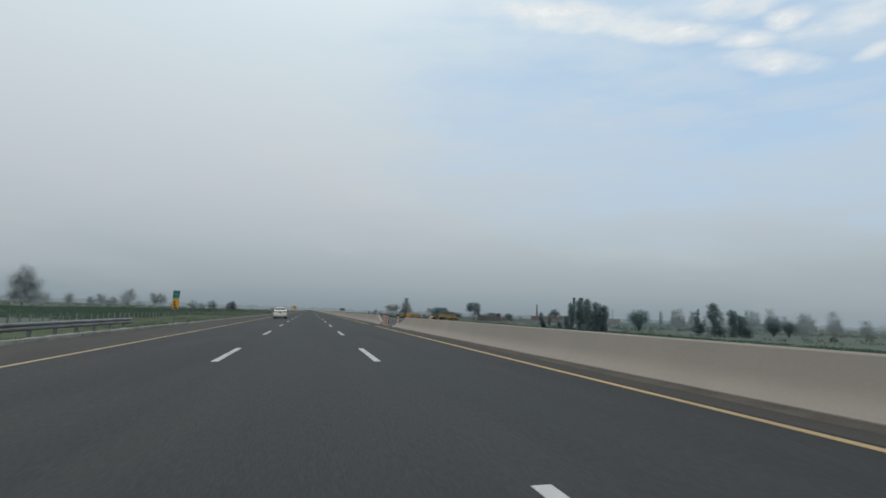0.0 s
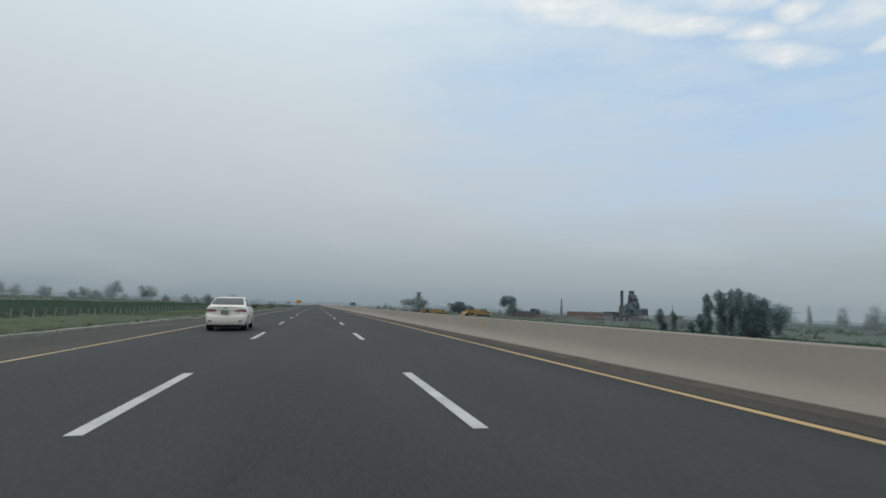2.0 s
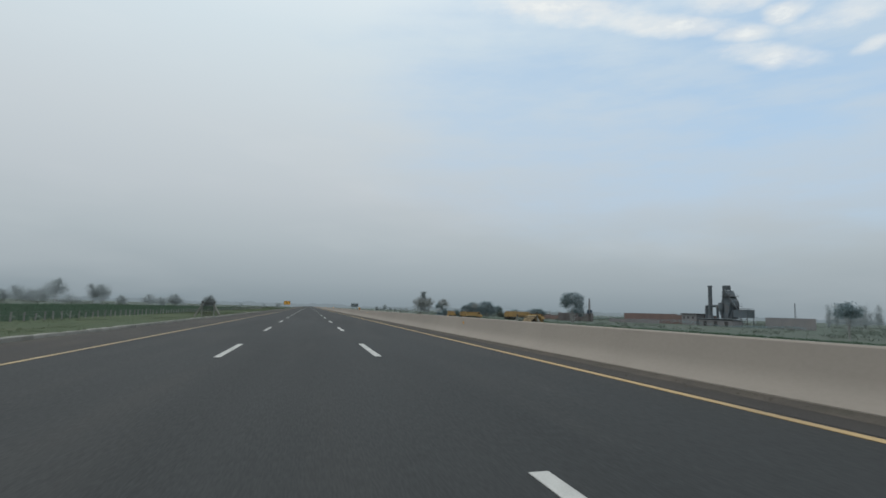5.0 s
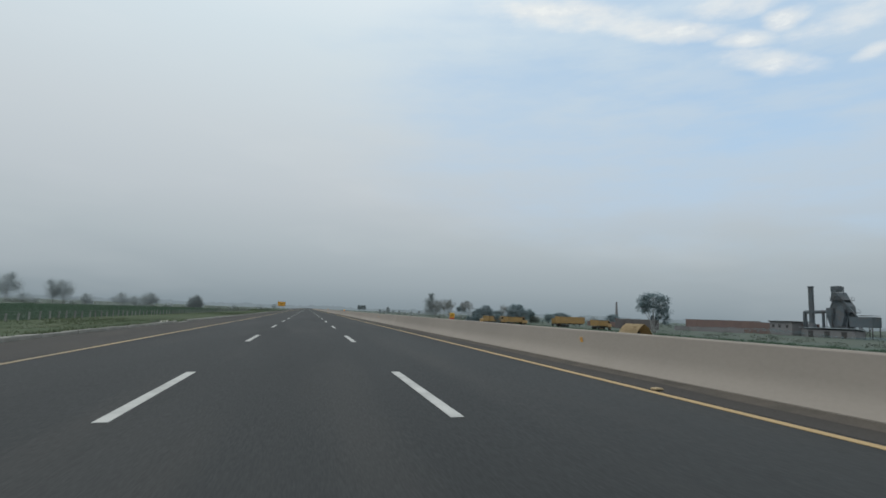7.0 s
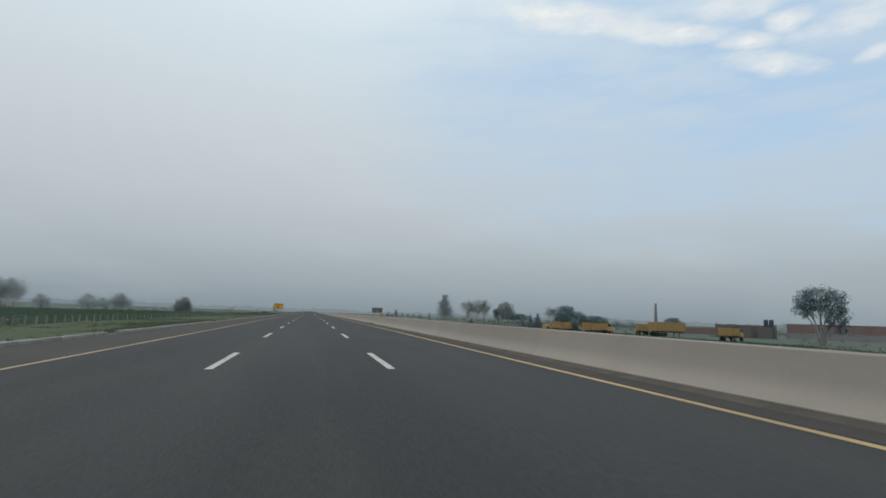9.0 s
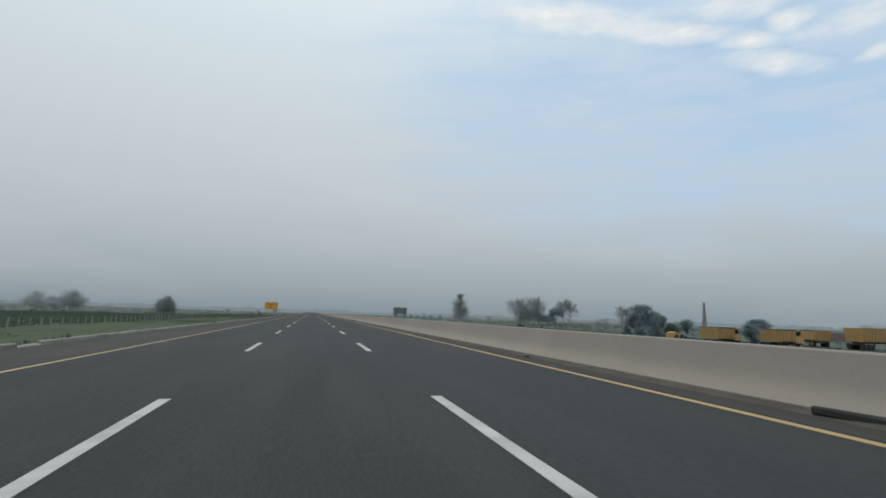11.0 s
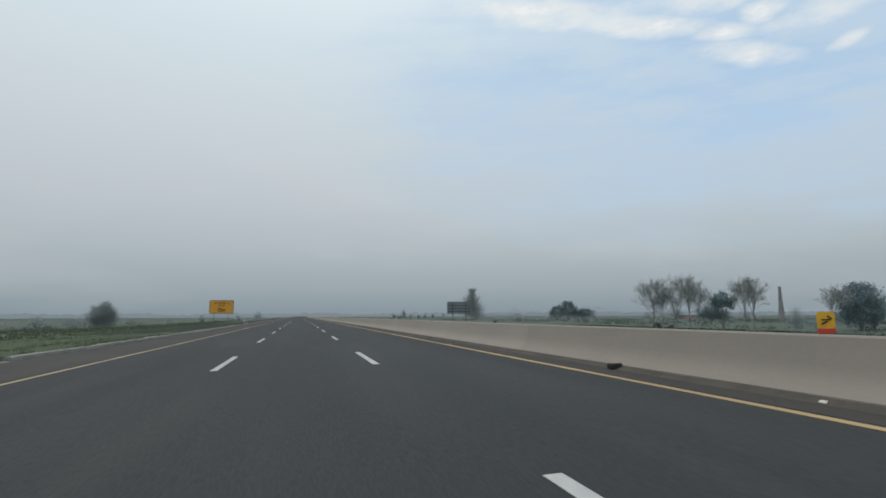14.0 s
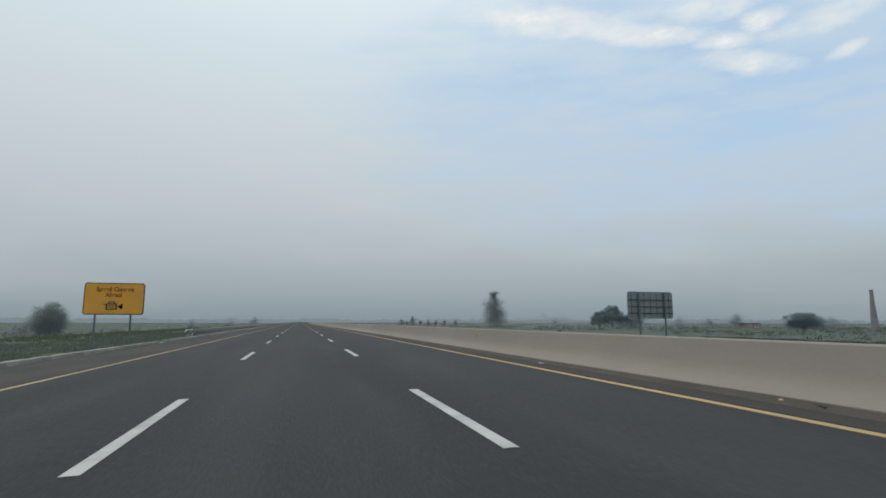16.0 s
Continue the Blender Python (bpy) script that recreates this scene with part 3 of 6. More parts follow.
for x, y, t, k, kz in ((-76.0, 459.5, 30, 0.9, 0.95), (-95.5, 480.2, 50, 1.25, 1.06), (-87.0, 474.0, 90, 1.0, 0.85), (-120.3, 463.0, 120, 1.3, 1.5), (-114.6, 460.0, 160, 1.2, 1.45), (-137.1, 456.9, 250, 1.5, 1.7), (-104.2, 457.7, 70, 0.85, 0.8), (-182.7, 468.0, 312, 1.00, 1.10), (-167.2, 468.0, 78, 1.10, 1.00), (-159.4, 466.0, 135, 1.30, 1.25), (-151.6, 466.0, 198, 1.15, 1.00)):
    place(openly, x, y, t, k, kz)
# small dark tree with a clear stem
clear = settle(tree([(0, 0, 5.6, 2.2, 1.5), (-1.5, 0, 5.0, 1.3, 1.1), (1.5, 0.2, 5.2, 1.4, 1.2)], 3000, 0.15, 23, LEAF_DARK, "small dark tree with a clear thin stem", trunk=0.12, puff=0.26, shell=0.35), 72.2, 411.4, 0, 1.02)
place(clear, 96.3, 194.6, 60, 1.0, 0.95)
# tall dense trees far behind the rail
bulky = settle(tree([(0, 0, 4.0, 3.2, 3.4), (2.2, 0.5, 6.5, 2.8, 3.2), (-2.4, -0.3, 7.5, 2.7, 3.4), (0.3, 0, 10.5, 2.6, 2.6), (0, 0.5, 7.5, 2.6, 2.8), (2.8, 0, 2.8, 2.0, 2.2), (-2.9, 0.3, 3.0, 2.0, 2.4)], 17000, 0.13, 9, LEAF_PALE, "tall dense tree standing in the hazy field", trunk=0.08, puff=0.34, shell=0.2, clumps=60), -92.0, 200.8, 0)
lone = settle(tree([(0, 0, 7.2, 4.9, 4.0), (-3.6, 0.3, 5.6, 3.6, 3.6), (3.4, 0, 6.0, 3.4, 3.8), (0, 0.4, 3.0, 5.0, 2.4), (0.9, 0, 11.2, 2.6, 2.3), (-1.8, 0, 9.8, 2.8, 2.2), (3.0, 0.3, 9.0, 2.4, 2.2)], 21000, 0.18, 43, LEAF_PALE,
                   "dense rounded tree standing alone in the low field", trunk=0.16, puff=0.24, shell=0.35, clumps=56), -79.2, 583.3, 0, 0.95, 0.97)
# dense square-crowned tree, its skirt nearly down to the field
dense = settle(tree([(0, 0, 6.4, 4.0, 2.9), (-4.3, 0.3, 6.0, 2.3, 2.5), (4.4, -0.2, 5.2, 2.3, 2.5), (-3.9, 0, 3.0, 2.4, 2.0), (0, 0.5, 3.0, 3.2, 2.0), (4.3, 0, 2.6, 2.3, 1.9), (0.9, 0, 8.2, 2.0, 1.4), (-2.3, 0, 7.9, 1.9, 1.5), (3.0, 0, 7.0, 1.8, 1.5)], 15000, 0.155, 31, LEAF_DARK,
                    "large dense dark tree with a square crown on twin stems", stems=2, trunk=0.22, puff=0.24, shell=0.45, clumps=46), 99.3, 407.5, 20, 1.0, 0.93)
for x, y, t, k, kz in ((161.0, 631.0, 0, 0.95, 1.36), (153.5, 632.0, 150, 0.7, 1.0), (171.0, 629.0, 180, 1.15, 0.82), (194.6, 549.0, 0, 1.35, 0.80), (169.5, 435.2, 90, 1.0, 0.70)):
    place(dense, x, y, t, k, kz)
# broad bushes down to the ground
bushy = settle(tree([(0, 0, 3.4, 3.9, 3.4), (3.2, 0.5, 2.4, 2.7, 2.4), (-3.2, 0, 2.6, 2.8, 2.6), (0.5, 0, 5.8, 2.6, 1.9)], 8000, 0.2, 31, SCRUB, "broad round dark bush down to the ground", trunk=0.2, name="bush", puff=0.26, shell=0.4), 107.0, 404.0, 100, 0.5, 0.45)
for x, y, t, k, kz in ((67.3, 511.5, 20, 0.3, 0.32), (115.1, 92.5, 20, 0.42, 0.36), (61.5, 411.5, 60, 0.35, 0.4), (64.0, 410.0, 10, 0.25, 0.25), (62.5, 416.5, 30, 0.4, 0.5)):
    place(bushy, x, y, t, k, kz)
for x, y, t, k, kz in ((108.7, 412.2, 100, 0.7, 1.0), (117.9, 410.7, 10, 0.72, 0.73)):
    place(roundy, x, y, t, k, kz)
place(euca, 58.0, 322.8, 30, 0.85, 0.42)
peaked = settle(tree([(0, 0, 0.8, 1.5, 0.9), (0.5, 0.2, 1.5, 1.1, 0.9), (-0.5, -0.1, 1.6, 1.1, 0.9), (0.1, 0, 2.5, 1.0, 0.9), (0, 0, 3.3, 0.65, 0.75), (0.05, 0, 4.0, 0.32, 0.5)], 5200, 0.11, 37, LEAF_DARK, "pointed dark bush beside the parked loader", name="bush", trunk=0.08, puff=0.34, shell=0.2, clumps=50), 58.3, 343.8, 0)
for x, y, t, k, kz in ((58.3, 348.2, 70, 0.9, 0.92), (57.2, 350.8, 160, 1.0, 0.6), (59.8, 345.6, 230, 0.9, 0.6)):
    place(peaked, x, y, t, k, kz)
place(airy, 89.3, 412.1, 40, 0.45, 0.65)
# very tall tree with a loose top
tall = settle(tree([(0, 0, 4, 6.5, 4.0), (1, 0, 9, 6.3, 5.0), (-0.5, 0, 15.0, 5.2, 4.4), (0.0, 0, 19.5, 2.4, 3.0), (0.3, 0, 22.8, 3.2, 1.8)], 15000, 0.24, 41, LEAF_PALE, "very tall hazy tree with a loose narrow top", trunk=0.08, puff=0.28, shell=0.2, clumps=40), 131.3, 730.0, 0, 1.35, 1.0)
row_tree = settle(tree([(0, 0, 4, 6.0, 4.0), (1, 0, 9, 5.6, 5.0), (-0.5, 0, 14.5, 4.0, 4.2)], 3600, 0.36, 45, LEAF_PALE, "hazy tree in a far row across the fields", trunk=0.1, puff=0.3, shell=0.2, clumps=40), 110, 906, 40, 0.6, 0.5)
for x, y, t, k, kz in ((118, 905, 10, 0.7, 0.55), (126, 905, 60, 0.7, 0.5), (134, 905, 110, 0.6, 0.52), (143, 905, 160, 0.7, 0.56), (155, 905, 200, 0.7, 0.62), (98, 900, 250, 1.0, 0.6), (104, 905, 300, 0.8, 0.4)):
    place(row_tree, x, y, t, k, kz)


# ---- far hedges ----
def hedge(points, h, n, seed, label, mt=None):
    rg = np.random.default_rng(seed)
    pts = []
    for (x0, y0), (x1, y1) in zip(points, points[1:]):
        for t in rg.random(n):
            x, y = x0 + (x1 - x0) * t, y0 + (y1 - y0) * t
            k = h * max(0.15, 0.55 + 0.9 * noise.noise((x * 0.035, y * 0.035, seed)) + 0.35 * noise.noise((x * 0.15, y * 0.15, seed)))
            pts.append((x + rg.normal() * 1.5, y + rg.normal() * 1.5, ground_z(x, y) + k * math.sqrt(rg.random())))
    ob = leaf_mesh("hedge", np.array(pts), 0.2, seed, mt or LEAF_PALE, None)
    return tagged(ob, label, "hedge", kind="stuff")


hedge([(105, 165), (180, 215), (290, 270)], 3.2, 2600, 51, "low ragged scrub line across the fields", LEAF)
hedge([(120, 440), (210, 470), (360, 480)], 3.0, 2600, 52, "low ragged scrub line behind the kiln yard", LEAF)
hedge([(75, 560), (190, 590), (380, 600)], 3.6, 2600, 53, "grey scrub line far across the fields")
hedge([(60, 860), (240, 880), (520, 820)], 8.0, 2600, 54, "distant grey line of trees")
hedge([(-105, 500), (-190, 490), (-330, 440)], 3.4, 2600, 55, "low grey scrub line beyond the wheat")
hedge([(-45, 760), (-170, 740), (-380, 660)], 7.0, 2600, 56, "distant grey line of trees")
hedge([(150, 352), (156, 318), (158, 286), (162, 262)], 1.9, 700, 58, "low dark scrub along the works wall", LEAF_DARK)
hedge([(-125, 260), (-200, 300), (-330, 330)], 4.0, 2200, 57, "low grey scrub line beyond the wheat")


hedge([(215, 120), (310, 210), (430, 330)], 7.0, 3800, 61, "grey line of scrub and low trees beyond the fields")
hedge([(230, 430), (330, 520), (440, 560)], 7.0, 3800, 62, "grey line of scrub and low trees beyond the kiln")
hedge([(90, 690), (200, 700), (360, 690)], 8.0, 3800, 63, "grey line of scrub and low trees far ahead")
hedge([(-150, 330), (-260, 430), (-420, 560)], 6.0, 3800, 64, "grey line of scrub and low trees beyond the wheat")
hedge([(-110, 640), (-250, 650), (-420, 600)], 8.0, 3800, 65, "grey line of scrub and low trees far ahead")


def scrub(xr, yr, n, seed, label, clear=()):
    """Low bushes strewn over rough land, each a heap of leaves."""
    rg = np.random.default_rng(seed)
    pts = []
    for _ in range(n):
        x, y = rg.uniform(*xr), rg.uniform(*yr)
        if any(a < x < b and c < y < d for a, b, c, d in clear) or noise.noise((x * 0.02, y * 0.02, seed)) < -0.12:
            continue
        h, w = rg.uniform(0.5, 1.5) * (1.7 if rg.random() < 0.12 else 1.0), rg.uniform(0.8, 2.2)
        d = rg.normal(size=(34, 3))
        d /= np.linalg.norm(d, axis=1)[:, None]
        d[:, 2] = np.abs(d[:, 2])
        pts.append(np.array((x, y, ground_z(x, y))) + d * (w, w, h) * rg.uniform(0.45, 1.0, (34, 1)))
    return tagged(leaf_mesh("scrub", np.concatenate(pts), 0.17, seed, SCRUB, None), label, "scrub", kind="stuff")


scrub((84, 330), (70, 690), 3200, 71, "low grey-green scrub strewn over the rough fields", ((118, 176, 255, 375), (80, 105, 300, 345)))
scrub((-330, -78), (120, 720), 2000, 72, "low grey-green scrub strewn beyond the wheat")
scrub((-75, -30), (392, 640), 260, 73, "low grey-green scrub in the rough grass")


# ---- roadside materials ----
CAR_WHITE = material("pearl_white_car_paint", (0.78, 0.735, 0.665), (0.76, 0.71, 0.64), 0.22, 0.8, 50, 0.0, spec=0.6, dirt=(0.56, 0.52, 0.46), dirt_scale=1.2, dirt_amount=0.2, grain=0.02)
LAMP_DARK = material("dark_clear_lens", (0.11, 0.10, 0.10), (0.08, 0.075, 0.075), 0.08, 1.0, 20, 0.0, spec=0.7, grain=0.05)
ALLOY = material("dull_alloy", (0.42, 0.43, 0.44), (0.36, 0.37, 0.38), 0.35, 2.0, 40, 0.0, metal=0.7, grain=0.1)
CAR_GREY_LINE = material("grey_panel_gap", (0.22, 0.21, 0.20), (0.2, 0.19, 0.18), 0.6, 2.0, 40, 0.0, grain=0.1)
CAR_GLASS = material("tinted_car_glass", (0.016, 0.021, 0.027), (0.022, 0.028, 0.035), 0.06, 1.0, 20, 0.0, spec=0.45)
RUBBER = material("black_rubber", (0.022, 0.022, 0.022), (0.035, 0.034, 0.032), 0.85, 3.0, 40, 0.3)
BLACK_PLASTIC = material("black_plastic", (0.02, 0.02, 0.021), (0.03, 0.03, 0.031), 0.5, 2.0, 50, 0.1)
CHROME = material("bright_metal", (0.62, 0.63, 0.64), (0.55, 0.56, 0.57), 0.22, 2.0, 40, 0.0, metal=0.9)
RED_LAMP = material("red_lamp_plastic", (0.26, 0.03, 0.028), (0.21, 0.025, 0.025), 0.15, 2.0, 30, 0.0, spec=0.6)
PLATE_WHITE = material("white_plate", (0.52, 0.53, 0.52), (0.46, 0.47, 0.46), 0.4, 5, 60, 0.0)
PLATE_GREEN = material("plate_green", (0.03, 0.16, 0.07), (0.03, 0.14, 0.06), 0.4, 5, 60, 0.0)
SIGN_FADED = material("faded_sign_white", (0.22, 0.36, 0.36), (0.18, 0.32, 0.33), 0.5, 5, 60, 0.0)
SIGN_GREEN = material("sign_green_sheet", (0.012, 0.17, 0.14), (0.015, 0.15, 0.125), 0.45, 1.5, 20, 0.0)
SIGN_AMBER = material("sign_amber_sheet", (0.74, 0.37, 0.045), (0.68, 0.33, 0.045), 0.45, 0.9, 20, 0.0, dirt=(0.52, 0.29, 0.08), dirt_scale=1.2, dirt_amount=0.5)
SIGN_YELLOW = material("sign_yellow_sheet", (0.75, 0.42, 0.02), (0.68, 0.36, 0.02), 0.45, 3.0, 30, 0.0, dirt=(0.4, 0.25, 0.08), dirt_scale=5, dirt_amount=0.5)
SIGN_RED = material("sign_red_sheet", (0.50, 0.06, 0.03), (0.42, 0.05, 0.03), 0.5, 3.0, 30, 0.0)
INK = material("sign_black_ink", (0.025, 0.025, 0.025), (0.04, 0.035, 0.03), 0.6, 3.0, 30, 0.0)
FADED_RED = material("faded_red_lettering", (0.17, 0.055, 0.02), (0.30, 0.11, 0.03), 0.6, 6.0, 30, 0.0)
POST_RED = material("post_red_paint", (0.46, 0.085, 0.05), (0.38, 0.07, 0.045), 0.6, 4.0, 40, 0.2, dirt=(0.25, 0.12, 0.09), dirt_scale=6, dirt_amount=0.6)
POST_WHITE = material("post_white_paint", (0.62, 0.58, 0.52), (0.55, 0.52, 0.46), 0.6, 4.0, 40, 0.2, dirt=(0.3, 0.27, 0.23), dirt_scale=6, dirt_amount=0.6)
POST_STEEL = material("teal_grey_painted_steel", (0.10, 0.15, 0.16), (0.13, 0.17, 0.18), 0.55, 2.0, 30, 0.1, metal=0.2)
SIGN_BACK = material("dull_aluminium_sheet", (0.20, 0.235, 0.25), (0.235, 0.265, 0.28), 0.6, 1.2, 20, 0.0, metal=0.3)
FENCE_CONCRETE = material("weathered_precast_concrete", (0.22, 0.225, 0.21), (0.17, 0.175, 0.165), 0.9, 3.0, 30, 0.4, random_object=0.2)
# orange dulled to imitate haze, with dust stains mixed in
TRUCK_ORANGE = material("orange_truck_paint", (0.44, 0.275, 0.105), (0.39, 0.245, 0.10), 0.6, 0.8, 20, 0.1, dirt=(0.32, 0.23, 0.14), dirt_scale=0.8, dirt_amount=0.7)
DARK_STEEL = material("dark_dusty_steel", (0.055, 0.056, 0.058), (0.085, 0.08, 0.075), 0.7, 0.8, 20, 0.2, metal=0.3)
PLANT_STEEL = material("grey_plant_steel", (0.085, 0.105, 0.118), (0.11, 0.128, 0.14), 0.7, 0.4, 12, 0.2, metal=0.2, dirt=(0.12, 0.10, 0.09), dirt_scale=0.5, dirt_amount=0.6)
# red kept dull, the haze in front of the works painted in
BRICK_RED = material("red_brick", (0.195, 0.135, 0.122), (0.17, 0.122, 0.112), 0.92, 0.35, 10, 0.4, dirt=(0.2, 0.14, 0.12), dirt_scale=0.3, dirt_amount=0.6)
BRICK_SOOT = material("sooty_brick", (0.145, 0.13, 0.128), (0.12, 0.11, 0.11), 0.92, 0.4, 10, 0.4, dirt=(0.15, 0.13, 0.12), dirt_scale=0.5, dirt_amount=0.6)
# red brick wall paled to pink, its haze put into the colour
PINK_HAZE = material("hazed_pink_wall", (0.36, 0.27, 0.255), (0.30, 0.235, 0.225), 0.9, 0.5, 14, 0.2)
# brick paled to neutral grey as a stand-in for haze
BRICK_GREY = material("hazed_grey_brick", (0.228, 0.225, 0.228), (0.198, 0.195, 0.200), 0.92, 0.3, 10, 0.4, dirt=(0.235, 0.22, 0.215), dirt_scale=0.2, dirt_amount=0.7)
THATCH = material("dry_straw_thatch", (0.46, 0.36, 0.22), (0.38, 0.29, 0.17), 0.95, 1.0, 14, 0.8, stretch=(1, 1, 0.4))
SHED_ROOF = material("pale_sheet_roof", (0.42, 0.47, 0.52), (0.35, 0.40, 0.44), 0.5, 0.5, 14, 0.1, metal=0.2)
CLOTH_BLUE = material("dark_blue_tarpaulin", (0.035, 0.06, 0.085), (0.05, 0.07, 0.09), 0.7, 1.0, 12, 0.3)


# ---- kerbs ----
def kerb_bm(length, seed):
    bm = bmesh.new()
    rg = random.Random(seed)
    prof = [(-0.19, -0.25), (0.0, -0.25), (0.0, 0.0), (-0.012, 0.12), (-0.03, 0.138), (-0.175, 0.142), (-0.19, 0.12)]
    strip(bm, prof, [(0, 0, 1), (length * 0.5, rg.uniform(-0.01, 0.01), rg.uniform(0.95, 1.02)), (length, 0, 1)])
    for v in bm.verts:
        v.co += Vector((rg.uniform(-0.008, 0.008), rg.uniform(-0.01, 0.01), rg.uniform(-0.012, 0.012)))
    return bm


kerb = thing("kerb", Matrix(), "pale weathered concrete kerb along the verge, broken in places", "kerb", kind="structure")
rk = random.Random(5)
kz = road_z(EDGE_L)
stones = [part("kerb_stone", kerb_bm(1.48, s), KERB, kerb) for s in range(4)]
breaks = (87.5, 88.9, 206.0, 207.6, 240.5, 268.0, 276.0, 281.0, 314.0, 352.0, 419.0)
for k in range(300):
    y = -8.0 + 1.5 * k
    low = any(abs(y - b) < 0.8 for b in breaks)
    m = pose(EDGE_L - 0.02 + rk.uniform(-0.02, 0.015), y, kz - (0.12 if low else 0.0) + rk.uniform(-0.01, 0.01), rk.uniform(-0.4, 0.4), rk.uniform(-2, 2) + (9 if low else 0), rk.uniform(-0.7, 0.7))
    if k < 4:
        stones[k].matrix_basis = m
    else:
        share("kerb_stone", stones[rk.randrange(4)], m, kerb)
bm = bmesh.new()
strip(bm, [(-8.89, kz - 0.25), (-8.62, kz - 0.25), (-8.62, kz), (-8.64, kz + 0.16), (-8.87, kz + 0.17)], [(442.1, 0, 1), (600, 0, 1), (1200, 0, 1)])
tagged(part("kerb_run", bm, KERB, kerb), kind="stuff")
bm = bmesh.new()
kzr = road_z(EDGE_R)
strip(bm, [(EDGE_R + 0.27, kzr - 0.25), (EDGE_R + 0.01, kzr - 0.25), (EDGE_R + 0.01, kzr), (EDGE_R + 0.03, kzr + 0.15), (EDGE_R + 0.25, kzr + 0.16)], [(Y0 + 8 * k, 0.015 * math.sin(k * 2.1), 1 + 0.05 * math.sin(k * 1.3)) for k in range(110)])
tagged(part("kerb_opposite", bm, KERB), "pale concrete kerb on the far carriageway", "kerb", kind="structure")


# ---- steel guard rails ----
def guard_rail(y0, y1, x, top, label, pitch=2.0, flare=0):
    e = thing("guard_rail", Matrix(), label, "guard rail")
    w = [(0.0, 0), (0.05, -0.05), (0.05, -0.10), (0.0, -0.155), (0.05, -0.21), (0.05, -0.26), (0.0, -0.31)]
    prof = [(x + a, top + b) for a, b in w] + [(x + a - 0.006, top + b) for a, b in w[::-1]]
    bm = bmesh.new()
    ys = [(y0 + (y1 - y0) * t / 40, 0, 1) for t in range(41)]
    if flare > 0:
        ys += [(y1 + 0.6, -0.06, 1), (y1 + 1.1, -0.22, 1), (y1 + 1.35, -0.42, 1)]
    strip(bm, prof, ys)
    part("rail", bm, GALV, e)
    bm = bmesh.new()
    zb = ground_z(x - 0.12) - 0.3
    box(bm, (x - 0.13, 0, (top + zb) / 2), (0.11, 0.12, top - zb), bevel=0.01)
    box(bm, (x - 0.04, 0, top - 0.155), (0.08, 0.10, 0.30))
    first = None
    for k in range(int(min(y1 - y0, 260) / pitch)):
        y = (y1 - 0.5 - pitch * k) if flare > 0 else (y0 + 0.4 + pitch * k)
        if first:
            share("rail_post", first, Matrix.Translation((0, y, 0)), e)
        else:
            first = part("rail_post", bm, GALV, e)
            first.location.y = y
    return e


guard_rail(-80, 30.6, -9.55, 0.40, "grey corrugated steel guard rail with a flared end beside the grass", flare=1)
rail2 = guard_rail(431.2, 900, -9.1, 0.52, "grey corrugated steel guard rail running away along the verge")
bm = box(bmesh.new(), (-9.0, 431.0, 0.28), (0.62, 0.03, 0.50), bevel=0.01)
panel = part("end_panel", bm, PLATE_WHITE, rail2, "black and white striped end panel")
for k in range(3):
    box(bm := bmesh.new(), (0, 0, 0), (0.11, 0.008, 0.46), pose(-9.18 + 0.19 * k, 430.982, 0.28, 0, 33, 0))
    part("stripe", bm, INK, panel)


# ---- writing ----
def words(text, size, m, mt, parent, name="lettering"):
    cu = bpy.data.curves.new(name, "FONT")
    cu.body, cu.size, cu.align_x, cu.extrude, cu.offset = text, size, "CENTER", 0.003, 0.012
    ob = new(name, cu)
    dg = bpy.context.evaluated_depsgraph_get()
    me = bpy.data.meshes.new_from_object(ob.evaluated_get(dg))
    bpy.data.objects.remove(ob)
    me.materials.clear()
    me.materials.append(mt)
    o = new(name, me)
    o.matrix_basis, o.parent = m, parent
    return o


def panel_bm(w, h, t=0.012, r=0.03):
    bm = bmesh.new()
    box(bm, (0, 0, 0), (w, t, h))
    es = [e for e in bm.edges if abs(e.verts[0].co.y - e.verts[1].co.y) > t * 0.5]
    bmesh.ops.bevel(bm, geom=es, offset=r, segments=4, affect="EDGES")
    return bm


def flat(name, x, z, w, h, mt, parent, y=-0.012, turn=0):
    bm = box(bmesh.new(), (0, 0, 0), (w, 0.006, h), pose(x, y, z, 0, turn, 0))
    return part(name, bm, mt, parent)


# amber sign on two posts
sx, sy = -11.46, 420.0
cam_sign = thing("warning_sign", pose(sx, sy, 0, 0, 0, 0), "large amber speed camera warning sign on two steel posts", "road sign")
b = part("sign_panel", panel_bm(3.42, 2.0, 0.02, 0.08), INK, cam_sign, "black bordered sign panel")
b.location = (0, 0, 2.60)
f = part("sign_face", panel_bm(3.30, 1.88, 0.012, 0.06), SIGN_AMBER, b, "amber reflective sheet")
f.location = (0, -0.016, 0)
words("Speed Camera", 0.36, pose(0.02, -0.03, 3.08, 90, 0, 0), FADED_RED, cam_sign, "lettering")
words("Ahead", 0.36, pose(-0.05, -0.03, 2.72, 90, 0, 0), FADED_RED, cam_sign, "lettering")
sym = part("symbol", box(bmesh.new(), (0, 0, 0), (0.62, 0.008, 0.40), pose(-0.13, -0.028, 2.11)), INK, cam_sign, "black film camera symbol")
flat("symbol_window", -0.13, 2.11, 0.44, 0.25, SIGN_AMBER, sym, -0.036)
flat("symbol_core", -0.13, 2.11, 0.30, 0.14, INK, sym, -0.042)
flat("symbol_slot", -0.13, 2.11, 0.18, 0.06, SIGN_AMBER, sym, -0.048)
flat("symbol_handle", -0.13, 2.40, 0.36, 0.06, INK, sym, -0.028)
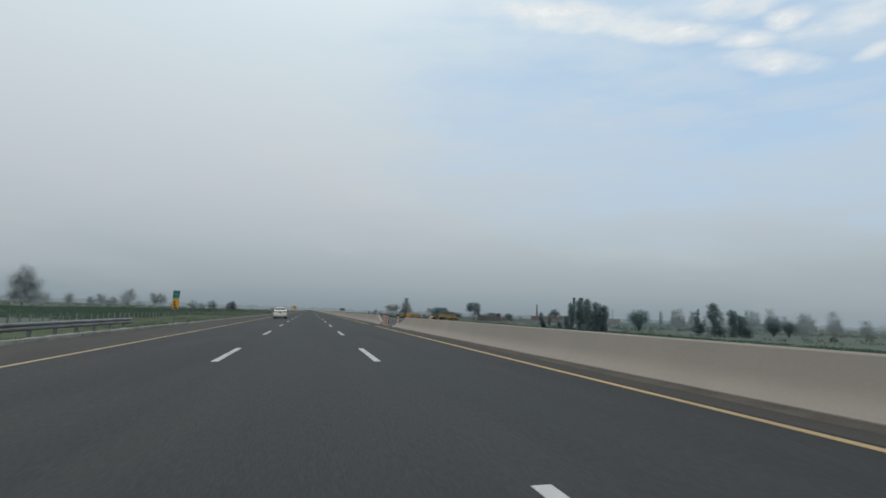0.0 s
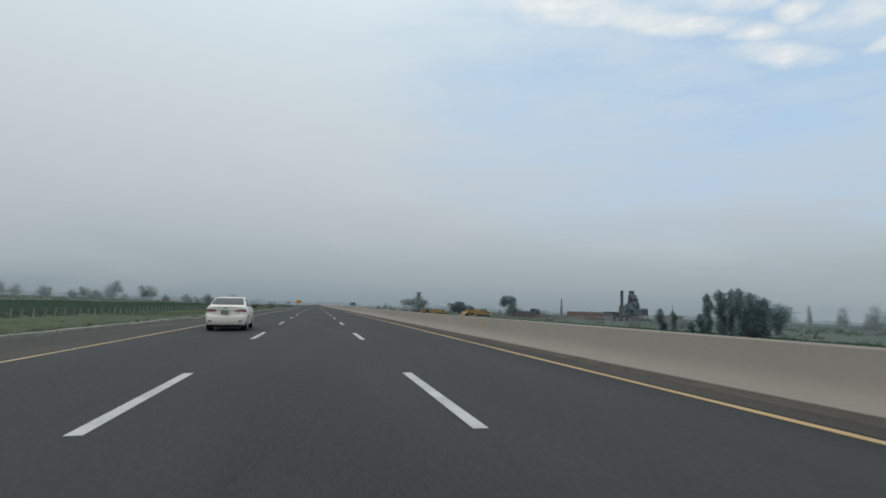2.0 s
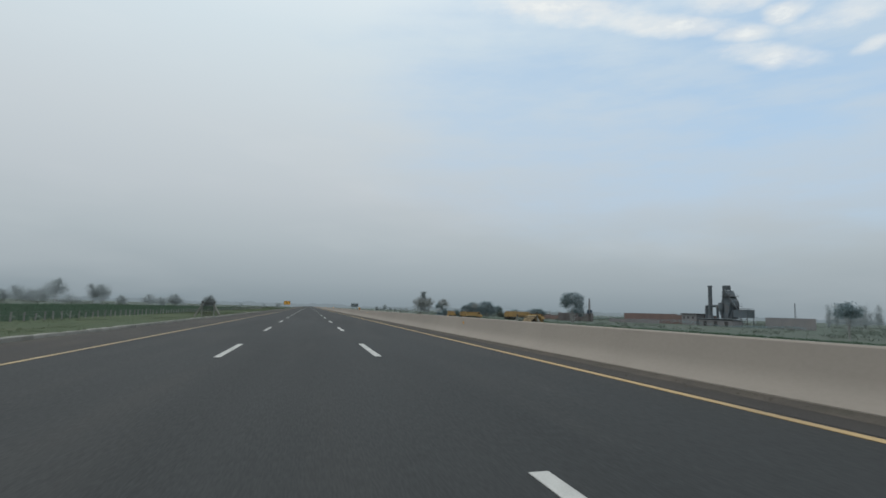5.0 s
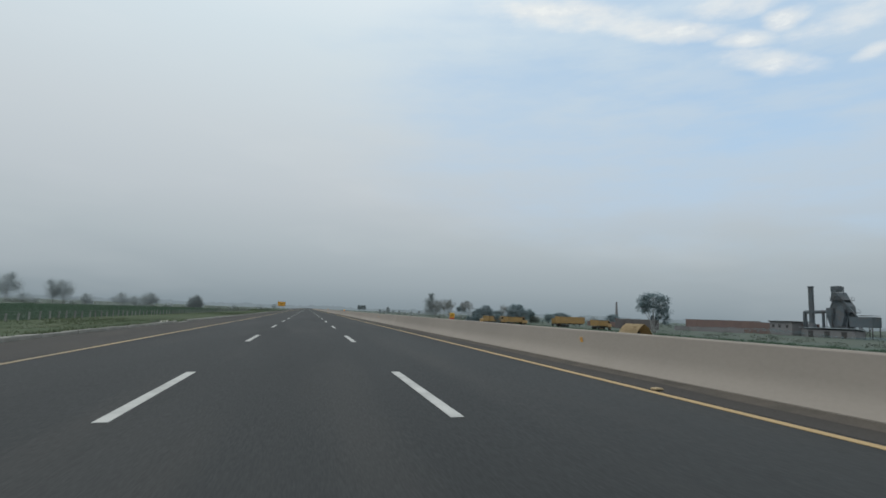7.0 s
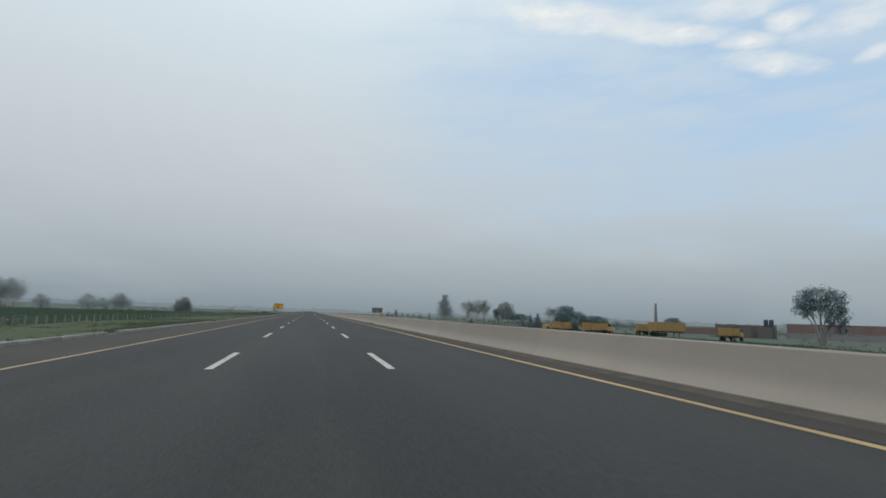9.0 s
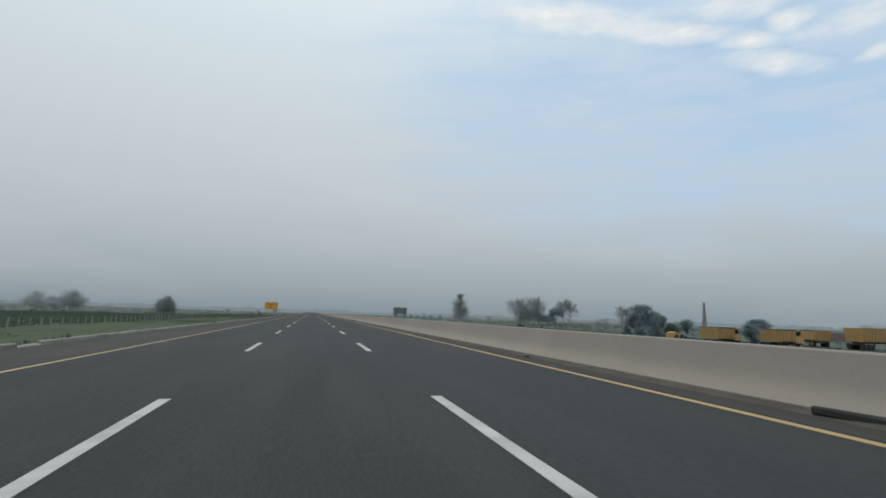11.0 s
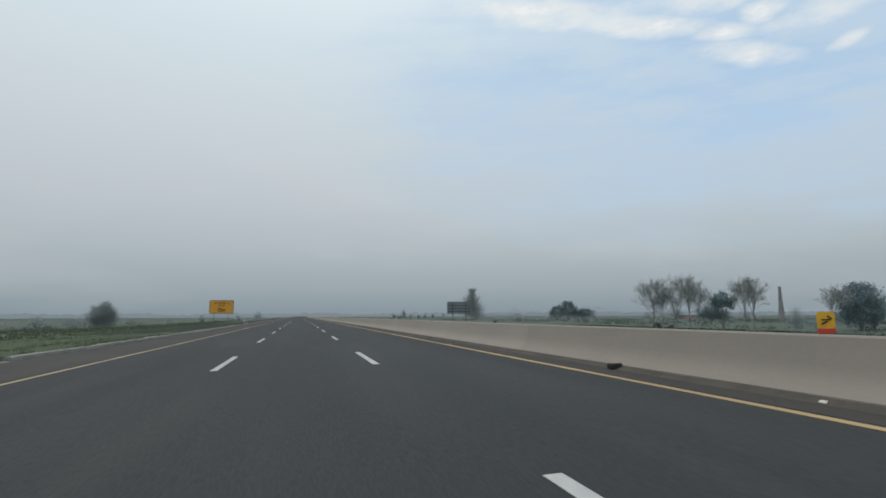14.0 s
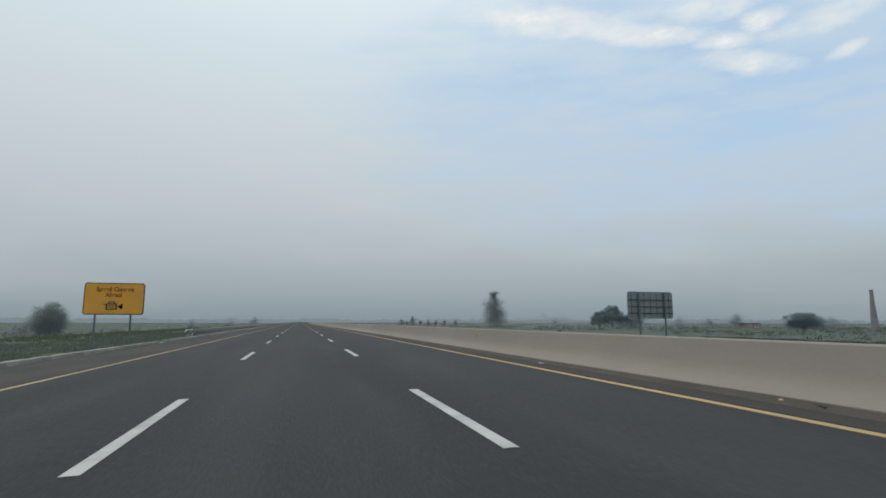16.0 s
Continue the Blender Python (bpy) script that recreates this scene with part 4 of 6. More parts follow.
flat("symbol_handle_leg", -0.29, 2.35, 0.05, 0.10, INK, sym, -0.028)
flat("symbol_handle_leg", 0.03, 2.35, 0.05, 0.10, INK, sym, -0.028)
flat("symbol_tail", -0.50, 2.24, 0.16, 0.06, INK, sym, -0.028, 20)
bm = bmesh.new()
vs = [bm.verts.new(p) for p in ((0.20, -0.028, 2.11), (0.50, -0.028, 1.92), (0.50, -0.028, 2.30))]
bm.faces.new(vs)
bmesh.ops.solidify(bm, geom=bm.faces[:], thickness=0.006)
part("symbol_lens", bm, INK, sym)
for x in (-1.02, 0.98):
    bm = box(bmesh.new(), (x, 0.06, 1.35), (0.10, 0.10, 4.4), bevel=0.008)
    part("sign_post", bm, POST_STEEL, cam_sign)

# sign facing the other way, beyond the far carriageway
back_sign = thing("direction_sign", pose(24.88, 416.0, -0.17, 0, 0, 2), "large road sign seen from its dull back with stiffening rails", "road sign")
b = part("sign_panel", panel_bm(3.98, 1.98, 0.02, 0.10), SIGN_BACK, back_sign)
b.location = (0, 0.05, 2.62)
for z in (2.03, 2.5, 3.0):
    part("stiffener", box(bmesh.new(), (0, 0, 0), (3.86, 0.05, 0.06), pose(0, 0.01, z)), DARK_STEEL, back_sign)
for x in (-1.65, -1.1, -0.55, 0.0, 0.55, 1.1, 1.65):
    part("seam", box(bmesh.new(), (0, 0, 0), (0.022, 0.02, 1.8), pose(x, 0.03, 2.62)), DARK_STEEL, back_sign)
for x in (-1.05, 1.2):
    part("sign_post", box(bmesh.new(), (x, -0.06, 1.25), (0.12, 0.10, 4.7), bevel=0.01), POST_STEEL, back_sign)

# kilometre and helpline sign
sos = thing("helpline_sign", pose(-10.1, 43.1, 0, 0, 0, 20), "green kilometre panel over an amber telephone panel on one post", "road sign")
b = part("green_panel", panel_bm(0.48, 0.62, 0.012, 0.015), SIGN_GREEN, sos)
b.location = (0, 0, 2.02)
for z, w, h in ((2.25, 0.34, 0.04), (2.03, 0.24, 0.10), (1.80, 0.34, 0.035)):
    flat("number_bar", 0, z, w, h, SIGN_FADED, b).location = -b.location
b2 = part("amber_panel", panel_bm(0.48, 0.82, 0.012, 0.015), SIGN_AMBER, sos)
b2.location = (0, 0, 1.28)
flat("number_bar", 0, 0.97, 0.28, 0.10, INK, b2).location = -b2.location
bm = bmesh.new()
for k in range(7):
    a = math.radians(150 + 80 * k / 6)
    box(bm, (0.02 + 0.22 * math.cos(a) + 0.10, -0.012, 1.32 + 0.22 * math.sin(a)), (0.06 if k not in (0, 6) else 0.10, 0.006, 0.06 if k not in (0, 6) else 0.09), None)
part("handset_symbol", bm, INK, b2).location = -b2.location
part("sign_post", rod(bmesh.new(), (0, 0.04, -0.5), (0, 0.04, 2.3), 0.035, 0.035, 10), POST_STEEL, sos)


# ---- barrier furniture ----
def chevron_panel(y):
    e = thing("hazard_marker", pose(6.70, y, BAR_Z + 0.79, 0, 0, -16), "small yellow and red marker panel on top of the barrier", "road marker", "barrier marker panels")
    b = part("plate", panel_bm(0.235, 0.225, 0.008, 0.02), SIGN_YELLOW, e, "yellow plate with a black arrow")
    b.location = (0, 0, 0.175)
    r = part("foot_plate", box(bmesh.new(), (0, 0, 0.035), (0.225, 0.03, 0.075), bevel=0.006), SIGN_RED, e, "red foot plate")
    flat("arrow", 0.0, 0.01, 0.12, 0.02, INK, b, -0.008, 0)
    flat("arrow", -0.025, -0.03, 0.09, 0.02, INK, b, -0.008, -24)
    flat("arrow", 0.045, 0.04, 0.07, 0.02, INK, b, -0.008, 30)
    return e


first = chevron_panel(33.3)
for y in (115.2, 190.0, 264.6, 339.4):
    copy_thing(first, pose(6.70, y, BAR_Z + 0.79, 0, 0, -16))
refl = thing("reflector", pose(6.452, 27.9, BAR_Z + 0.52, 0, -14, 0), "small orange reflector plate on the barrier face", "reflector", "barrier reflectors")
part("plate", box(bmesh.new(), (0, 0, 0), (0.012, 0.11, 0.19), bevel=0.004), SIGN_AMBER, refl)
part("foot", box(bmesh.new(), (0.004, 0, -0.10), (0.012, 0.05, 0.03)), GALV, refl)
for k in range(1, 11):
    copy_thing(refl, pose(6.452, 27.9 + 37.38 * k, BAR_Z + 0.52, 0, -14, 0))

# red and white posts with a cable in the barrier's opening
def striped_post():
    e = thing("bollard", pose(0, 0, 0), "red and white banded traffic post in the median opening", "traffic post", "median posts")
    part("foot", rod(bmesh.new(), (0, 0, -0.05), (0, 0, 0.05), 0.085, 0.075, 14), KERB, e)
    for k in range(8):
        part("band", rod(bmesh.new(), (0, 0, 0.05 + 0.105 * k), (0, 0, 0.155 + 0.105 * k), 0.066, 0.066, 16), POST_RED if k % 2 else POST_WHITE, e)
    part("cap", rod(bmesh.new(), (0, 0, 0.89), (0, 0, 0.95), 0.03, 0.02, 10), RUBBER, e)
    return e


spots = [(6.50, 44.35), (6.42, 42.7), (6.42, 41.2), (6.69, 37.55)]
p0 = striped_post()
p0.matrix_basis = pose(*spots[0], BAR_Z)
for (x, y), tilt in zip(spots[1:], (1.5, -1.0, 0.5)):
    copy_thing(p0, pose(x, y, BAR_Z - 0.005, tilt, 0, 40))


def cable(name, pts, r, label, category):
    bm = bmesh.new()
    for a, b in zip(pts, pts[1:]):
        rod(bm, a, b, r, r, 6)
    return tagged(part(name, bm, RUBBER), label, category)


def sag(a, b, drop, n=8):
    a, b = Vector(a), Vector(b)
    return [a.lerp(b, k / n) - Vector((0, 0, 4 * drop * (k / n) * (1 - k / n))) for k in range(n + 1)]


tops = [(x, y, BAR_Z + 0.86) for x, y in spots]
cable("cable", sag(tops[0], tops[1], 0.09) + sag(tops[1], tops[2], 0.10)[1:], 0.011, "black cable hung between the striped posts", "cable")
cable("cable", [tops[2], (6.45, 41.06, BAR_Z + 0.60), (6.49, 40.98, BAR_Z + 0.25), (6.53, 40.8, BAR_Z + 0.06), (6.58, 40.4, BAR_Z + 0.045), (6.52, 39.9, BAR_Z + 0.045), (6.58, 39.3, BAR_Z + 0.045), (6.47, 38.7, BAR_Z + 0.045), (6.52, 38.2, BAR_Z + 0.045), (6.40, 37.8, BAR_Z + 0.04), (6.12, 37.2, BAR_Z + 0.01), (6.10, 36.0, BAR_Z + 0.005)], 0.010, "black cable trailing on the ground from a post", "cable")
cable("cable", [tops[0], (6.56, 44.2, BAR_Z + 0.5), (6.6, 44.15, BAR_Z + 0.1), (6.62, 44.3, BAR_Z + 0.02)], 0.009, "loose black cable end hanging from a post", "cable")
bm = bmesh.new()
strip(bm, [(6.25, -0.02), (6.27, 0.03), (6.95, 0.03), (6.98, -0.02)], [(38.2 + 0.85 * k, 0.03 * math.sin(k * 1.7), 1 + 0.2 * math.sin(k * 2.3)) for k in range(9)])
o = tagged(part("median_strip", bm, SOIL), "low dusty concrete strip across the median opening", "median strip", kind="structure")
o.location.z = BAR_Z

# broken concrete edge and a rag at the opening
rg = np.random.default_rng(77)
bm = bmesh.new()
for k in range(150):
    y = 37.6 + 7.3 * rg.random()
    s = 0.008 + 0.022 * rg.random() ** 2
    box(bm, (0, 0, 0), (s * 1.3, s * 2.4, s), pose(6.30 + 0.05 * rg.normal(), y, BAR_Z + 0.02, rg.uniform(-25, 25), rg.uniform(-25, 25), rg.uniform(0, 180)), bevel=s * 0.2)
tagged(part("rubble", bm, KERB), "broken pale concrete rubble along the median opening", "rubble", kind="stuff")
bm = bmesh.new()
bmesh.ops.create_icosphere(bm, subdivisions=2, radius=0.06)
for v in bm.verts:
    v.co = Vector((v.co.x * 0.8, v.co.y * 1.6, v.co.z * 0.5)) * (1 + 0.5 * noise.noise(v.co * 25))
o = tagged(part("rag", bm, POST_WHITE, smooth=True), "crumpled white plastic rag on the median strip", "litter")
o.location = (6.43, 38.05, BAR_Z + 0.06)

# ---- loose dirt along the barrier foot ----
rg = np.random.default_rng(12)
vs, fs = [], []
for k in range(9000):
    y = rg.uniform(-5, 470)
    if 37 < y < 45.5:
        continue
    x = 6.24 - abs(rg.normal()) * 0.17
    s = min(abs(rg.normal()), 1.6) * (0.020 if noise.noise((y * 0.25, 0, 5)) > 0.05 else 0.013) + 0.007
    z = road_z(x) + 0.004 + 0.05 * max(0.0, (x - 6.03) / 0.21)
    n = len(vs)
    a = rg.uniform(0, 6.3)
    vs += [(x + s * math.cos(a), y + s * 1.6 * math.sin(a), z - 0.004), (x + s * math.cos(a + 2.1), y + s * 1.6 * math.sin(a + 2.1), z - 0.004), (x + s * math.cos(a + 4.2), y + s * 1.6 * math.sin(a + 4.2), z - 0.004), (x, y, z + s * 0.45)]
    fs += [(n, n + 1, n + 3), (n + 1, n + 2, n + 3), (n + 2, n, n + 3)]
me = bpy.data.meshes.new("gravel")
me.from_pydata(vs, [], fs)
me.materials.append(SOIL)
tagged(new("gravel", me), "loose gravel and dirt along the barrier foot", "gravel", kind="stuff")
for k, (y0, y1) in enumerate(((-60, 37.0), (46.5, 480))):
    bm = bmesh.new()
    ys = np.arange(y0, y1, 1.5)
    prof = []
    rows = []
    for y in ys:
        w = 0.27 + 0.06 * noise.noise((0, y * 0.21, 3)) + 0.07 * noise.noise((0, y * 0.9, 7))
        h = 0.062 + 0.02 * noise.noise((4, y * 0.8, 0))
        rows.append([bm.verts.new((6.245 - w * q, y, road_z(6.245 - w * q) + 0.005 + h * (1 - q) ** 1.5)) for q in (0, 0.3, 0.65, 1.0)])
    for a, b in zip(rows, rows[1:]):
        for j in range(3):
            bm.faces.new((a[j + 1], a[j], b[j], b[j + 1]))
    tagged(part("dirt_drift", bm, SOIL, smooth=True), "brown drift of dirt against the barrier foot", "dirt", kind="stuff")

# small litter
def shard(x, y, l, w, h, turn, mt, label, category="litter", name="debris"):
    bm = bmesh.new()
    box(bm, (0, 0, h * 0.5), (l, w, h), bevel=min(l, w, h) * 0.2)
    for v in bm.verts:
        v.co += Vector((noise.noise((v.co.x * 9, y, 0)), noise.noise((v.co.y * 9, x, 4)), 0.6 * noise.noise((v.co.x * 7, v.co.y * 7, y)))) * min(l, w) * 0.25
    o = part(name, bm, mt)
    o.matrix_basis = pose(x, y, road_z(x) + 0.012, 0, 0, turn)
    return tagged(o, label, category)


shard(6.02, 343.3, 0.34, 0.16, 0.10, 20, RUBBER, "dark crumpled piece of rubber on the shoulder")
shard(6.13, 267.72, 0.80, 0.13, 0.10, 101, RUBBER, "long torn strip of black tyre by the barrier", name="tyre_strip")
shard(5.98, 276.9, 0.35, 0.12, 0.04, 60, DARK_STEEL, "flat dark scrap by the barrier foot")
shard(5.46, 173.3, 0.18, 0.10, 0.03, 10, THATCH, "small pale stone by the edge line")
shard(5.42, 292.4, 0.13, 0.10, 0.018, 40, YELLOW_LINE, "small dull orange road stud by the edge line", "road stud", "road_stud")
shard(5.42, 158.4, 0.13, 0.10, 0.018, 0, YELLOW_LINE, "small dull orange road stud by the edge line", "road stud", "road_stud")
shard(5.42, 353.0, 0.13, 0.10, 0.018, 0, YELLOW_LINE, "small dull orange road stud by the edge line", "road stud", "road_stud")
shard(6.05, 339.0, 0.13, 0.09, 0.02, 30, POST_WHITE, "white crumpled paper by the barrier")
shard(5.9, 395.0, 0.12, 0.08, 0.02, 30, POST_WHITE, "white crumpled paper by the barrier")
shard(5.51, 381.28, 0.16, 0.05, 0.015, 80, POST_WHITE, "thin white paper strip by the edge line")
shard(6.12, 381.50, 0.09, 0.06, 0.03, 15, POST_WHITE, "white crumpled paper by the barrier")
shard(6.12, 328.07, 0.22, 0.05, 0.03, 65, RUBBER, "thin dark scrap by the barrier foot")
shard(6.12, 328.30, 0.10, 0.06, 0.03, 20, THATCH, "dry yellowed scrap by the barrier foot")
shard(6.12, 334.46, 0.14, 0.06, 0.02, 80, POST_WHITE, "thin white paper strip by the barrier")
shard(6.12, 387.61, 0.20, 0.05, 0.03, 70, RUBBER, "thin dark scrap by the barrier foot")
shard(6.12, 388.17, 0.12, 0.07, 0.03, 40, THATCH, "dry yellowed scrap by the barrier foot")
for y in (204.3, 205.4):
    shard(-9.1, y, 0.22, 0.2, 0.16, 25, POST_WHITE, "white plastic bag caught in the verge grass")


# ---- fences ----
def fence(x, y0, n, step, label, height):
    e = thing("fence", Matrix(), label, "fence")
    rr = random.Random(int(y0))
    first = None
    for k in range(n):
        m = pose(x + rr.uniform(-0.06, 0.06), y0 + step * k + rr.uniform(-0.1, 0.1), ground_z(x) - 0.15 - rr.choice((0, 0, 0.05, 0.12)), rr.uniform(-4, 4) + (12 if rr.random() < 0.06 else 0), rr.uniform(-4, 4), rr.uniform(-12, 12))
        if first is None:
            bm = box(bmesh.new(), (0, 0, height / 2), (0.11, 0.11, height + 0.15), bevel=0.012)
            first = part("fence_post", bm, FENCE_CONCRETE, e)
            first.matrix_basis = m
        else:
            share("fence_post", first, m, e)
    bm = bmesh.new()
    for z in (0.25, 0.5, 0.72):
        rod(bm, (x, y0, ground_z(x) + z), (x, y0 + step * n, ground_z(x) + z), 0.006, 0.006, 4)
    part("wire", bm, GALV, e, "thin galvanised wires")
    return e


fence(-20.4, 30.0, 213, 1.62, "row of short pale concrete fence posts with thin wires", 0.8)
verge_posts = thing("guard_stones", Matrix(), "row of short pale guard stones behind the far kerb", "guard stone")
gs0 = part("guard_stone", box(bmesh.new(), (0, 0, 0.08), (0.085, 0.085, 0.46), bevel=0.02), KERB, verge_posts)
gs0.location = (20.8, 20.0, -0.1)
for k in range(1, 90):
    share("guard_stone", gs0, pose(20.8 + 0.02 * math.sin(k * 3.1), 20 + 1.28 * k, -0.1 - 0.03 * (k % 3), 2 * math.sin(k), 2 * math.cos(k * 1.7), 5 * math.sin(k)), verge_posts)


# braced concrete frames where the fence meets the road
def braced_frame(x, y, turn, w, h, label):
    e = thing("braced_frame", pose(x, y, ground_z(x) - 0.1, 0, 0, turn), label, "concrete frame")
    for s in (-1, 1):
        part("post", box(bmesh.new(), (s * w / 2, 0, h / 2), (0.11, 0.11, h), bevel=0.012), FENCE_CONCRETE, e)
        bm = rod(bmesh.new(), (s * (w / 2 + 0.02), 0, h * 0.82), (s * (w / 2 + 0.80), 0, 0.0), 0.095, 0.095, 4)
        part("brace", bm, KERB, e, "pale leaning concrete strut")
    for s in (-1, 1):
        part("post_cap", box(bmesh.new(), (s * w / 2, 0, h + 0.06), (0.18, 0.16, 0.16), bevel=0.04), DARK_STEEL, e, "dark rounded post cap")
    part("beam", rod(bmesh.new(), (-w / 2, 0, h - 0.03), (w / 2, 0, h - 0.03), 0.03, 0.03, 8), DARK_STEEL, e)
    bm = bmesh.new()
    n = int(w / 0.07)
    for k in range(n + 1):
        q = -w / 2 + w * k / n
        rod(bm, (q, 0, 0.05), (q, 0, h - 0.04), 0.007, 0.007, 4)
    n = int(h / 0.07)
    for k in range(n + 1):
        z = 0.05 + (h - 0.1) * k / n
        rod(bm, (-w / 2, 0, z), (w / 2, 0, z), 0.007, 0.007, 4)
    part("mesh_panel", bm, RUBBER, e, "dark wire mesh infill")
    return e


braced_frame(-10.2, 179.0, -12, 1.25, 1.55, "concrete posts with leaning struts and wire mesh on the verge")
braced_frame(24.3, 174.8, -35, 2.3, 1.45, "concrete posts with leaning struts beyond the far carriageway")


# ---- white saloon car ----
def loft(bm, rings, cap=True):
    rows = [[bm.verts.new(p) for p in r] for r in rings]
    for a, b in zip(rows, rows[1:]):
        n = len(a)
        for k in range(n):
            j = (k + 1) % n
            bm.faces.new((a[k], a[j], b[j], b[k]))
    if cap:
        bm.faces.new(rows[0][::-1]), bm.faces.new(rows[-1])
    bmesh.ops.recalc_face_normals(bm, faces=bm.faces[:])
    return bm


def bend_ring(c, r, t, n=28):
    """A ring about the x axis."""
    bm = bmesh.new()
    pts = [Vector(c) + Vector((0, r * math.cos(2 * math.pi * k / n), r * math.sin(2 * math.pi * k / n))) for k in range(n)]
    for a, b in zip(pts, pts[1:] + pts[:1]):
        rod(bm, a, b, t, t, 6)
    return bm


def pane(name, pts, mt, parent, t=0.006):
    bm = bmesh.new()
    bm.faces.new([bm.verts.new(p) for p in pts])
    bmesh.ops.solidify(bm, geom=bm.faces[:], thickness=t)
    bmesh.ops.recalc_face_normals(bm, faces=bm.faces[:])
    return part(name, bm, mt, parent)


class Shell:
    """A closed shape of plan outlines stacked in z: each a rounded bar with its own ends and half width."""

    def __init__(self, layers, n_rear, r_rear, n_front, r_front):
        self.cols = list(zip(*layers))
        self.rear, self.front = (n_rear, r_rear), (n_front, r_front)

    def at(self, z):
        return [float(np.interp(z, self.cols[0], c)) for c in self.cols[1:]]

    def end(self, z, th, front=False):
        """Point of the end's rounded outline; th runs from 0 at the middle to 90 at the side."""
        yr, yf, w = self.at(z)
        n, r = self.front if front else self.rear
        a = math.radians(min(max(abs(th), 0.0), 90.0))
        x = math.copysign(w * math.sin(a) ** (2 / n), th) if th else 0.0
        d = r * (1 - math.cos(a) ** (2 / n)) if abs(th) < 89.999 else r
        return Vector((x, yf - d if front else yr + d, z))

    def side(self, z, y, s):
        yr, yf, w = self.at(z)
        f = 1.0
        for d, (n, r) in ((y - yr, self.rear), (yf - y, self.front)):
            k = 1 - min(max(d / r, 0.0), 1.0)
            f *= (1 - k ** n) ** (1 / n)
        return Vector((s * w * f, y, z))

    def mesh(self, bm, zs, steps=14):
        ths = [90 * (k / steps) for k in range(steps + 1)]
        rings = []
        for z in zs:
            half = [self.end(z, t) for t in ths]
            a, b = half[-1].y, self.end(z, 90, True).y
            half += [self.side(z, a + (b - a) * k / 12, 1) for k in range(1, 12)]
            half += [self.end(z, t, True) for t in ths[::-1]]
            rings.append([tuple(p) for p in half] + [(-p.x, p.y, p.z) for p in half[-2:0:-1]])
        return loft(bm, rings)


def skin(rows, out, t=0.008):
    """A thin sheet through rows of points, pushed outwards."""
    bm = bmesh.new()
    vs = [[bm.verts.new(p) for p in r] for r in rows]
    for a, b in zip(vs, vs[1:]):
        for k in range(len(a) - 1):
            bm.faces.new((a[k], a[k + 1], b[k + 1], b[k]))
    bm.normal_update()
    mid = vs[len(vs) // 2][len(vs[0]) // 2]
    flip = -1 if mid.normal.dot(Vector((mid.co.x, mid.co.y - 2.2, 0.15))) < 0 else 1
    if flip < 0:
        bmesh.ops.reverse_faces(bm, faces=bm.faces[:])
        bm.normal_update()
    ns = {v: v.normal.copy() for v in bm.verts}
    for v, n in ns.items():
        v.co += n * out
    bmesh.ops.solidify(bm, geom=bm.faces[:], thickness=t)
    return bm


def lerp_rows(n, m, fn):
    return [[fn(i / n, j / m) for i in range(n + 1)] for j in range(m + 1)]


def seam(pts, r=0.005):
    bm = bmesh.new()
    for a, b in zip(pts, pts[1:]):
        rod(bm, a, b, r, r, 5)
    return bm


